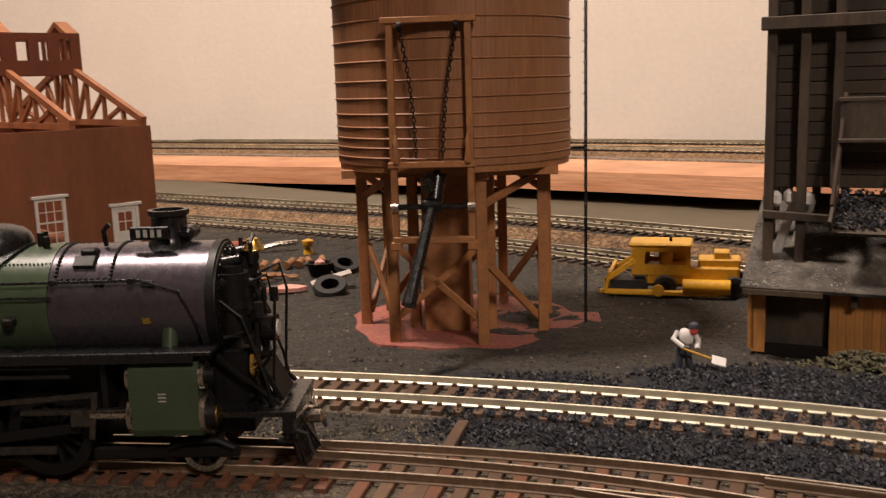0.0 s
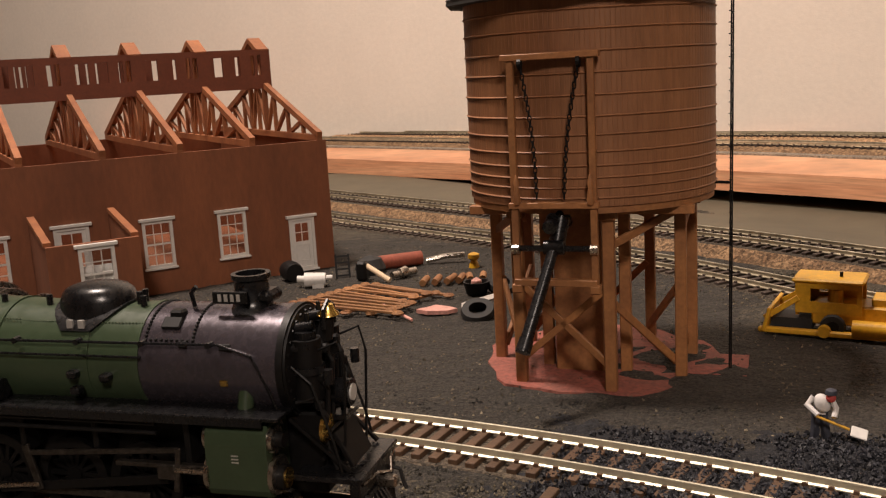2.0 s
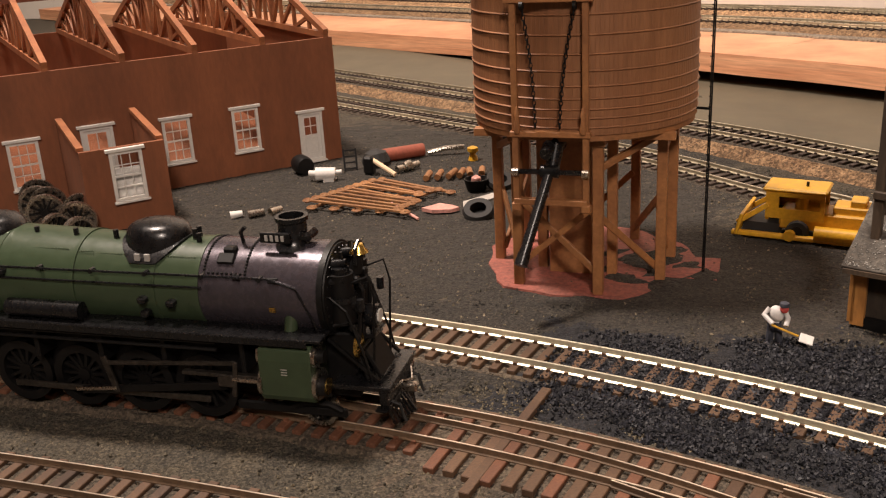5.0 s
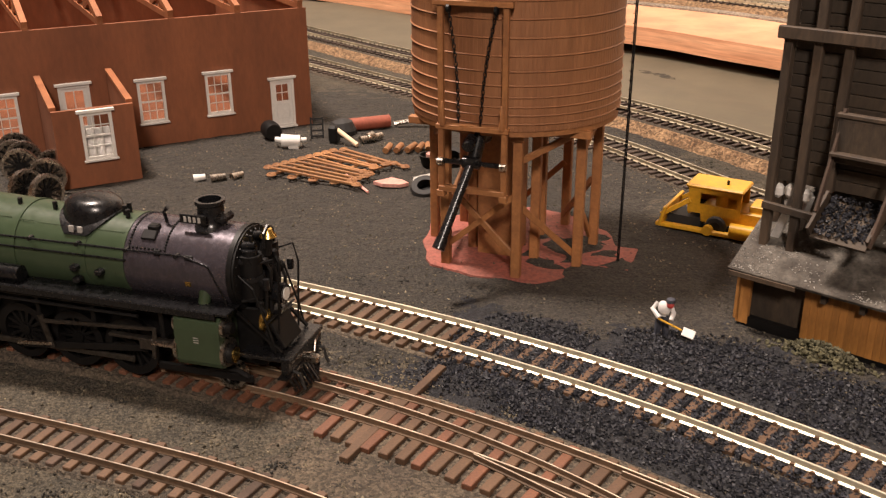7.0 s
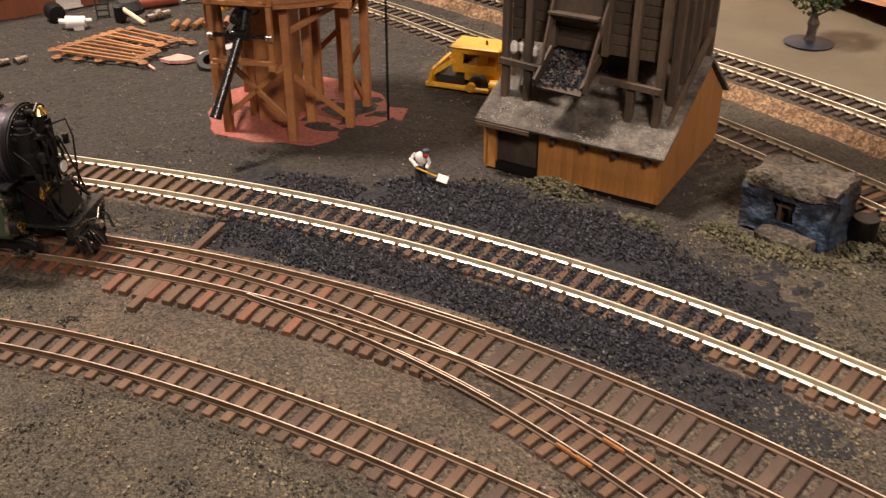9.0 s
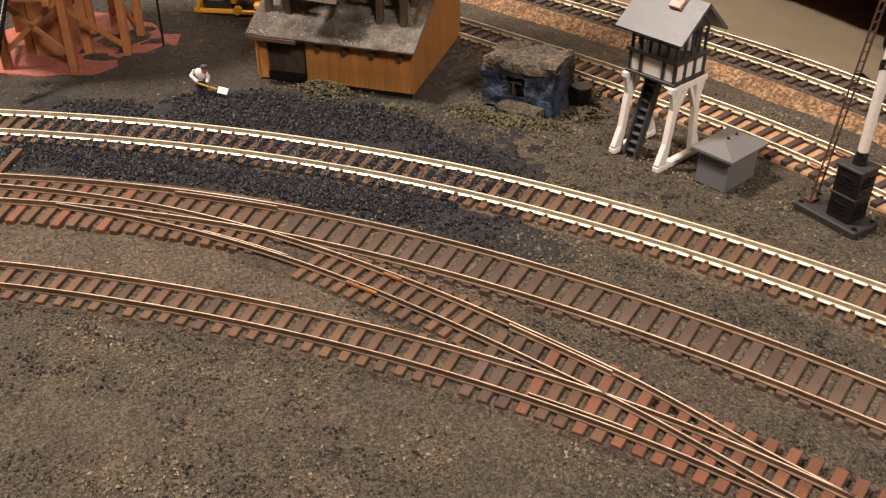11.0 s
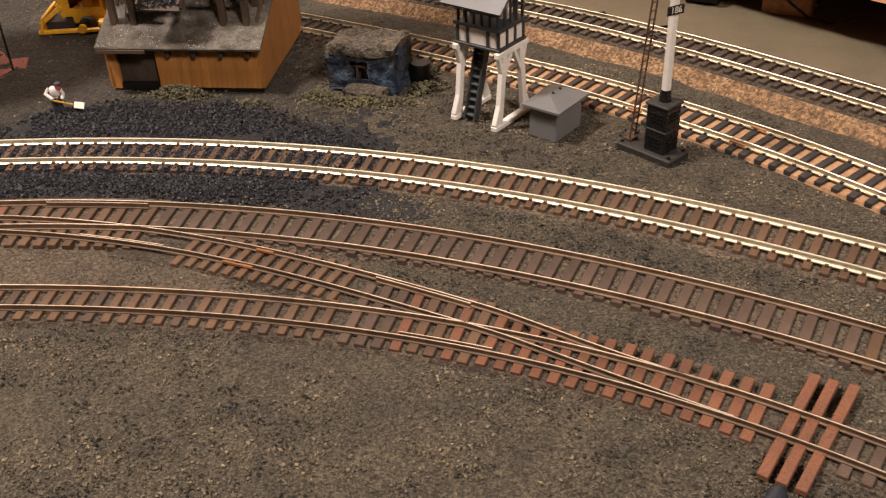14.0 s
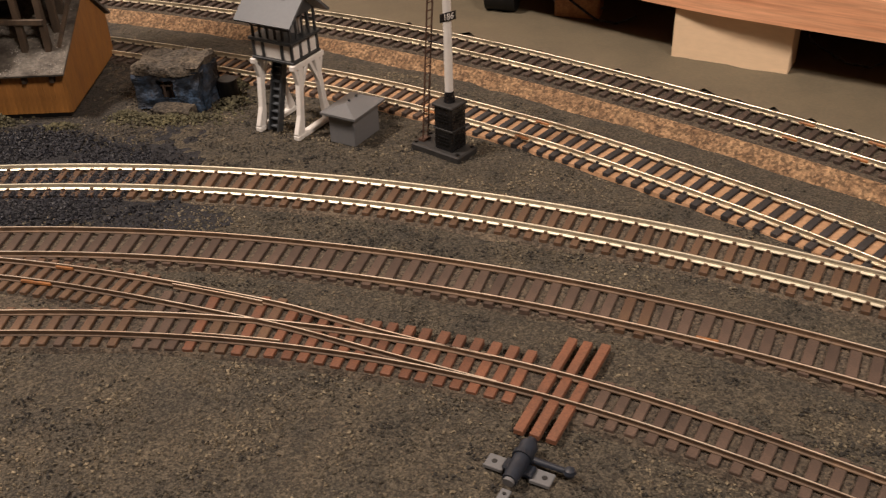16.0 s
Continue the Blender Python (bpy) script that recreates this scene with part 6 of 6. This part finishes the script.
# ---- the switch machine and long headblocks ----
def build_switch():
    for (p, q), g in ((((-2.15, 17.0, 0.13), (-1.35, 22.95, 0.13)), 0), (((24.75, -0.95, 0.2), (28.15, 2.1, 0.2)), 1), (((25.08, -1.3, 0.2), (28.5, 1.75, 0.2)), 1), (((25.42, -1.65, 0.2), (28.95, 1.4, 0.2)), 1)):
        b = part("headblock", beam(B(), p, q, 0.3, 0.2, 0.02), TIE_RED if g else TIE)
        tagged(b, "long brown headblock tie under the switch rails", "tie", "headblock ties")
    t = thing("switch_machine", "dark blue-grey switch machine with bolted grey feet beside the headblock ties", "switch machine", at(24.25, -2.15, 0.05, 41) @ Matrix.Scale(0.8, 4))
    for y in (-0.85, 0.85):
        foot = part("foot", box(B(), (-0.1, y, 0.1), (0.62, 0.72, 0.1), bevel=0.02), GREY, t, "grey bolted foot plate")
        part("bolt_hole", rod(B(), (-0.1, y * 1.08, 0.14), (-0.1, y * 1.08, 0.165), 0.1, n=12), RUBBER, foot)
        part("foot_rim", box(B(), (-0.42, y, 0.13), (0.06, 0.72, 0.16), bevel=0.02), GREY, foot)
    part("cross_bar", box(B(), (-0.1, 0, 0.2), (0.5, 1.1, 0.22), bevel=0.05), MACHINE, t)
    motor = part("motor", rod(B(), (-0.95, 0.0, 0.42), (0.75, 0.0, 0.5), 0.27, 0.33, 18), MACHINE, t, smooth=True)
    part("motor_collar", rod(B(), (0.1, 0, 0.46), (0.3, 0, 0.47), 0.38, n=18), MACHINE, motor, smooth=True)
    part("motor_cap", rod(B(), (0.7, 0, 0.5), (1.0, 0, 0.52), 0.28, 0.2, 16), MACHINE, motor, smooth=True)
    part("motor_end", rod(B(), (-1.05, 0, 0.4), (-0.93, 0, 0.42), 0.2, n=14), GREY, motor, smooth=True)
    arm = part("crank_arm", rod(B(), (0.25, -0.2, 0.42), (0.3, -1.55, 0.36), 0.13, 0.11, 12), MACHINE, t, smooth=True)
    part("arm_end", lathe(B(), [(0.04, -0.2), (0.17, -0.13), (0.22, 0), (0.17, 0.13), (0.04, 0.2)], 14, Matrix.Translation((0.3, -1.65, 0.36))), MACHINE, arm, smooth=True)
    part("tail_plate", box(B(), (-1.5, 0.0, 0.14), (0.75, 0.36, 0.1), bevel=0.02), GREY, t, "grey tail plate")
    part("tail_pin", rod(B(), (-1.35, 0, 0.18), (-1.35, 0, 0.24), 0.06, n=8), RUBBER, t)


# ---- under and on the shelf ----
def build_shelf_things():
    p = part("support_block", box(B(), (2.95, 0.95, 1.4), (5.9, 1.9, 2.8), bevel=0.03), CREAM_WOOD, m=at(44.05, 21.0, 0.0, -50.3))
    tagged(p, "planed pale wood block holding up the shelf", "block")
    # added dark sheet: the shade under the shelf is put into its colour
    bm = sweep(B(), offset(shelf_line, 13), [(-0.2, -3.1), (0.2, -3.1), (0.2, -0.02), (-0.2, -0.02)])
    tagged(part("riser_board", bm, DARK), "dark sheet added to keep the shaded gap under the shelf black", "board", kind="structure")
    for k, d in ((0, 14.5), (1, 24.0)):
        line = [v + Vector((0, 0, 2.3)) for v in offset([p for p in shelf_line if p.x < 34], d)]
        t = thing("railway_track", "track with bright rails on the raised shelf", "track", group="tracks on the shelf")
        part("roadbed", sweep(B(), line, [(-2.6, -0.69), (2.6, -0.69), (1.8, -0.16), (-1.8, -0.16)]), CORK, t, "tan cork roadbed")
        for s in (GA, -GA):
            lay_rail(t, offset(line, s), RAIL_DULL)
        keep = [v for v in line if -60 < v.x < 58]
        lay_ties(t, keep, 2.9, TIE_DARK, 0.7)
    for i, (x, y, h) in enumerate(((41.5, 29.5, 1.4), (40.6, 31.5, 1.9), (49.5, 18.5, 1.2))):
        cb = part("cable", tube(B(), [(x, y, 2.7), (x + 0.3, y - 1.2, h), (x + 1.4, y - 2.6, 0.4), (x + 2.3, y - 3.3, 0.25), (x + 3.4, y - 3.6, 0.6)], 0.07, 6), BLACK if i != 1 else GREY, smooth=True)
        tagged(cb, "thin loose cable hanging under the shelf", "cable", "cables under the shelf")
    g = part("toy_motor", rod(B(), (-0.9, 0, 0.9), (0.9, 0, 0.9), 0.85, n=16), SATIN_BLACK, m=at(39.3, 31.6, 0.0, -40), smooth=True)
    tagged(g, "dark round motor stored under the shelf", "motor")
    g = part("box_of_scrap", box(B(), (0, 0, 0.9), (2.6, 1.6, 1.8), bevel=0.1), RUST, m=at(43.0, 29.0, 0.0, -40))
    tagged(g, "rust-brown box stored in the gap under the shelf", "box")
    # the small tree on its round foot
    t = thing("model_tree", "small green model tree on a round dark grey foot", "tree", at(23.3, 49.6, 0))
    part("foot", lathe(B(), [(1.35, 0), (1.4, 0.1), (1.0, 0.2), (0.3, 0.26)], 24), MACHINE, t, "round dark grey foot", True)
    part("trunk", tube(B(), [(0, 0, 0.1), (0.05, 0, 1.2), (-0.05, 0.1, 2.4), (0.1, 0.0, 3.6)], 0.34, 10), BARK, t)
    bm = B()
    for a in range(6):
        d = Vector((math.cos(a * 1.05), math.sin(a * 1.05), 0.7))
        tube(bm, [(0, 0, 1.5 + 0.3 * a), Vector((0, 0, 1.5 + 0.3 * a)) + d * 0.8, Vector((0, 0, 1.7 + 0.3 * a)) + d * 1.4], 0.06, 5)
    part("limbs", bm, BARK, t)
    vs, fs = [], []
    for _ in range(1500):
        d = Vector((random.gauss(0, 1), random.gauss(0, 1), random.gauss(0, 0.8))).normalized() * random.uniform(0.5, 1.0)
        c = Vector((d.x * 2.1, d.y * 2.1, 3.7 + d.z * 2.0))
        if noise.noise(c * 1.1) > -0.15:
            chip(vs, fs, c, random.uniform(0.08, 0.2))
    me = bpy.data.meshes.new("crown")
    me.from_pydata(vs, [], fs)
    me.materials.append(LEAF)
    cr = new("crown", me)
    cr.parent = t


build_bulldozer()
build_figurine()
build_signal_cabin()
build_signal()
build_relay_hut()
build_blue_hut()
build_scrap()
build_switch()
build_shelf_things()


# ---- loose ground cover ----
def nearest(lines, x, y):
    return min(((v.x - x) ** 2 + (v.y - y) ** 2) for v in lines) ** 0.5


def build_ground_cover():
    bins = {}
    for line, half in ((t1, 1.35), (t2, 1.4), (t3, 1.0), (t2n, 1.0), (t4, 1.5), (t5, 3.0)):
        for v in line:
            for i in range(int((v.x - half) // 1), int((v.x + half) // 1) + 1):
                for j in range(int((v.y - half) // 1), int((v.y + half) // 1) + 1):
                    bins.setdefault((i, j), []).append((v.x, v.y, half))

    def clear(x, y):
        return all((x - a) ** 2 + (y - b) ** 2 > h * h for a, b, h in bins.get((int(x // 1), int(y // 1)), ()))
    vs, fs = [], []
    n = 0
    while n < 150000:
        if n % 5 < 3:
            x, y = random.uniform(-8, 36), random.uniform(-22, 26)
        else:
            x, y = random.uniform(-34, 44), random.uniform(-20, 56)
        n += 1
        if y + 0.85 * x > 54 and beyond_main(x, y) > -1.5 and random.random() < 0.98:
            continue
        if not clear(x, y) or noise.noise(Vector((x, y, 3)) * 0.35) + random.uniform(-0.4, 0.5) < 0:
            continue
        chip(vs, fs, Vector((x, y, ground_height(x, y) + 0.03)), random.choice((0.035, 0.045, 0.05, 0.065, 0.10)))
    stuff("ground_flakes", vs, fs, FOAM, "olive and brown foam flakes scattered over the ground", "ground cover")
    # darker clods lying in small heaps
    vs, fs = [], []
    for _ in range(1900):
        cx, cy = random.uniform(-14, 40), random.uniform(-20, 30)
        if noise.noise(Vector((cx, cy, 11)) * 0.22) < random.uniform(-0.5, 0.35):
            continue
        for _ in range(random.randint(4, 13)):
            x, y = cx + random.gauss(0, 0.22), cy + random.gauss(0, 0.16)
            if clear(x, y):
                chip(vs, fs, Vector((x, y, ground_height(x, y) + 0.03)), random.uniform(0.04, 0.1))
    stuff("dark_clods", vs, fs, CLOD, "dark crumbly clods scattered over the ground", "ground cover")
    # coal spilled round the first track
    vs, fs = [], []
    mid = [v for v in t1 if -3 < v.x < 20]
    for _ in range(72000):
        v = random.choice(mid)
        along = max(0.0, min(1.0, (v.x + 2) / 5)) * max(0.0, min(1.0, (18.5 - v.x) / 4.5))
        side = random.uniform(-1.0, 1.0)
        d = side * (3.6 if side < 0 else 3.4 + 2.2 * max(0.0, min(1.0, (v.x - 2) / 3, (16 - v.x) / 4)))
        if random.random() > along * (1.05 - abs(side)) * (1.7 + 3.2 * noise.noise(Vector((v.x, v.y + d, 2)) * 0.55)):
            continue
        x, y = v.x + d * 0.3 + random.uniform(-0.4, 0.4), v.y + d * 0.95
        between = abs(d) < 1.35
        if nearest(t2, x, y) < 1.5:
            continue
        chip(vs, fs, Vector((x, y, (0.12 if between else ground_height(x, y) + 0.06) + random.uniform(0.02, 0.08))), random.choice((0.035, 0.05, 0.06, 0.08, 0.115)))
    stuff("spilled_coal", vs, fs, COAL, "black coal chips spilled over track and ground", "coal")
    # moss along the coal shed and round the ruined hut
    vs, fs = [], []
    for cx, cy, rx, ry, h, k in ((10.6, 28.25, 1.6, 0.5, 0.55, 700), (13.9, 26.2, 1.0, 0.4, 0.25, 200), (16.9, 26.1, 0.9, 0.5, 0.3, 250), (19.0, 24.7, 2.6, 0.7, 0.28, 600), (21.9, 25.3, 0.9, 1.0, 0.3, 300), (22.5, 27.3, 0.7, 1.2, 0.25, 200)):
        for _ in range(k):
            u, w = random.gauss(0, 0.45), random.gauss(0, 0.45)
            top = h * max(0.0, 1 - u * u - w * w)
            a = radians(-20)
            chip(vs, fs, Vector((cx + u * rx * math.cos(a) - w * ry * math.sin(a), cy + u * rx * math.sin(a) + w * ry * math.cos(a), random.uniform(0, 1) * top + 0.02)), random.uniform(0.06, 0.14))
    stuff("moss_clumps", vs, fs, MOSS, "olive moss clumps along the sheds", "moss")


build_ground_cover()


# ---- tracks, piece by piece ----
def joiner(parent, p, ang, material):
    part("rail_joiner", box(B(), (0, 0, 0.06), (0.7, 0.17, 0.12), bevel=0.02), material, parent, m=at(p.x, p.y, p.z, ang))


def build_tracks():
    a = thing("railway_track", "bright-railed track on brown ties half buried in coal dust", "track", group="tracks of the yard")
    part("bed", sweep(B(), t1, [(-1.7, -0.36), (1.7, -0.36), (1.5, -0.16), (-1.5, -0.16)]), EARTH, a, "brown earth between the ties")
    for s in (GA, -GA):
        lay_rail(a, offset(t1, s), RAIL)
    lay_ties(a, t1, 2.75, TIE, 0.6, w=0.29)

    b = thing("railway_track", "dual-gauge track with tarnished rails on red-brown ties", "track", group="tracks of the yard")
    part("bed", sweep(B(), [v for v in t2 if v.x > 9.4], [(-1.15, -0.36), (1.15, -0.36), (1.0, -0.13), (-1.0, -0.13)]), EARTH, b, "brown earth between the ties")
    part("bed", sweep(B(), [v for v in t2 if v.x < 10], [(-1.9, -0.36), (1.9, -0.36), (1.6, -0.13), (-1.6, -0.13)]), EARTH, b, "red-brown earth between the ties")
    for s in (GA, -GA):
        lay_rail(b, offset(t2, s), RAIL_RUST, 0.24, 0.055, 0.11)
    left = [v for v in t2 if v.x < -4.6]
    lay_rail(b, offset(left, 0.26), RAIL_RUST)
    lay_rail(b, spline(merging(T2N_U, T3_U, -4.8, 25.6, 20.0, 25.4), 0.5), RAIL_RUST, 0.22, 0.05, 0.10)
    lay_rail(b, spline(merging(T2N_L, T3_L, 1.4, 25.2, 19.5, 25.0), 0.5), RAIL_RUST, 0.22, 0.05, 0.10)
    lay_ties(b, [v for v in t2 if v.x < -3.4], 2.75, TIE_RED, 0.6, w=0.29)
    lay_ties(b, offset([v for v in t2 if -3.6 < v.x < 9.6], -0.3), 3.3, TIE_RED, 0.58, w=0.32, pick=lambda n: TIE if n % 3 or n > 14 else TIE_RED)
    lay_ties(b, [v for v in t2 if v.x > 9.4], 2.05, TIE_GREY, 0.64, w=0.34, pick=lambda n: TIE if n in (39, 40) else TIE_GREY)
    part("bed", sweep(B(), [v for v in t2n if 8 < v.x < 20], [(-1.2, -0.3), (1.2, -0.3), (1.05, -0.125), (-1.05, -0.125)]), EARTH, b, "red-brown earth between the ties")
    lay_ties(b, [v for v in t2n if 10.2 < v.x < 16.5], 2.1, TIE, 0.52, w=0.27)
    # guard rails and frog of the first switch
    g = [v for v in t2 if 5.0 < v.x < 9.5]
    lay_rail(b, offset(g, GA - 0.17), RAIL_RUST, 0.24, 0.045, 0.08)
    g = [v for v in t2n if 7.0 < v.x < 10.4]
    lay_rail(b, offset(g, -GB + 0.15), RAIL_RUST, 0.22, 0.045, 0.08)

    c = thing("railway_track", "narrow-gauge track on red-brown ties with a turnout", "track", group="tracks of the yard")
    part("bed", sweep(B(), t3, [(-1.2, -0.3), (1.2, -0.3), (1.05, -0.12), (-1.05, -0.12)]), EARTH, c, "brown earth between the ties")
    for s in (GB, -GB):
        lay_rail(c, offset(t3, s), RAIL_RUST, 0.22, 0.05, 0.10)
    g = [v for v in t3 if 17.0 < v.x < 20.0]
    lay_rail(c, offset(g, -GB + 0.15), RAIL_RUST, 0.22, 0.045, 0.08)
    g = [v for v in t2n if 16.4 < v.x < 19.4]
    lay_rail(c, offset(g, GB - 0.15), RAIL_RUST, 0.22, 0.045, 0.08)
    lay_ties(c, [v for v in t3 if v.x < 15.2], 2.0, TIE, 0.6, w=0.29, pick=lambda n: TIE_GREY if n % 5 == 3 else TIE)
    lay_ties(c, offset([v for v in t3 if 15.0 < v.x < 19.5], 0.55), 3.1, TIE_RED, 0.57, w=0.33, pick=lambda n: TIE_GREY if n < 3 else TIE_RED if n % 3 == 0 else TIE)
    lay_ties(c, offset([v for v in t3 if 19.3 < v.x < 26.0], 0.25), 2.5, TIE_RED, 0.57, w=0.32)
    lay_ties(c, [v for v in t3 if v.x > 27.2], 2.0, TIE_GREY, 0.6, w=0.3)

    e = thing("railway_track", "track with yellowish rails on dark ties over pale planking", "track", group="tracks of the yard")
    part("bed", sweep(B(), [v for v in t4 if v.x > 21], [(-1.45, -0.3), (1.45, -0.3), (1.4, -0.13), (-1.4, -0.13)]), TAN, e, "pale plank bed between the ties")
    part("bed", sweep(B(), [v for v in t4 if v.x < 21.5], [(-1.7, -0.3), (1.7, -0.3), (1.5, -0.13), (-1.5, -0.13)]), EARTH, e, "brown earth between the ties")
    for s in (GA, -GA):
        lay_rail(e, offset(t4, s), RAIL_DULL)
    lay_ties(e, t4, 2.9, TIE_DARK, 0.68, w=0.3, pick=lambda n: TIE_BLACK if n > 185 else TIE_DARK)

    f = thing("railway_track", "main track on dark ties over a cork roadbed", "track", group="tracks of the yard")
    for s in (GA, -GA):
        lay_rail(f, offset(t5, s), RAIL_DULL)
    part("roadbed", sweep(B(), t5, [(-2.5, -0.9), (2.5, -0.9), (1.8, -0.2), (-1.8, -0.2)]), CORK, f, "crumbly tan cork roadbed")
    part("bed", sweep(B(), t5, [(-1.75, -0.22), (1.75, -0.22), (1.6, -0.15), (-1.6, -0.15)]), EARTH, f, "dark earth between the ties")
    lay_ties(f, t5, 2.9, TIE_DARK, 0.62, w=0.28)
    # solder-stained joints
    for x, c, a in ((12.6, T2N_L, -34), (13.4, T2N_U, -34), (12.2, T2N_L, -33)):
        joiner(b, Vector((x, poly(c, x), TOP + 0.03)), a, SOLDER)
    joiner(b, Vector((31.9, poly(middle(T2_U, T2_L), 31.9) - 1.0, TOP)), -45, SOLDER)
    for p, q in ((t4, 33.6), (t4, 31.0), (t5, 43.2), (t5, 44.4)):
        v = min(p, key=lambda w: abs(w.x - q))
        k = p.index(v)
        w = p[k + 1] - v
        for sd in (GA, -GA):
            joiner(e if p is t4 else f, v + Vector((-w.y, w.x, 0)).normalized() * sd + Vector((0, 0, 0.02)), math.degrees(math.atan2(w.y, w.x)), SOLDER)


build_tracks()
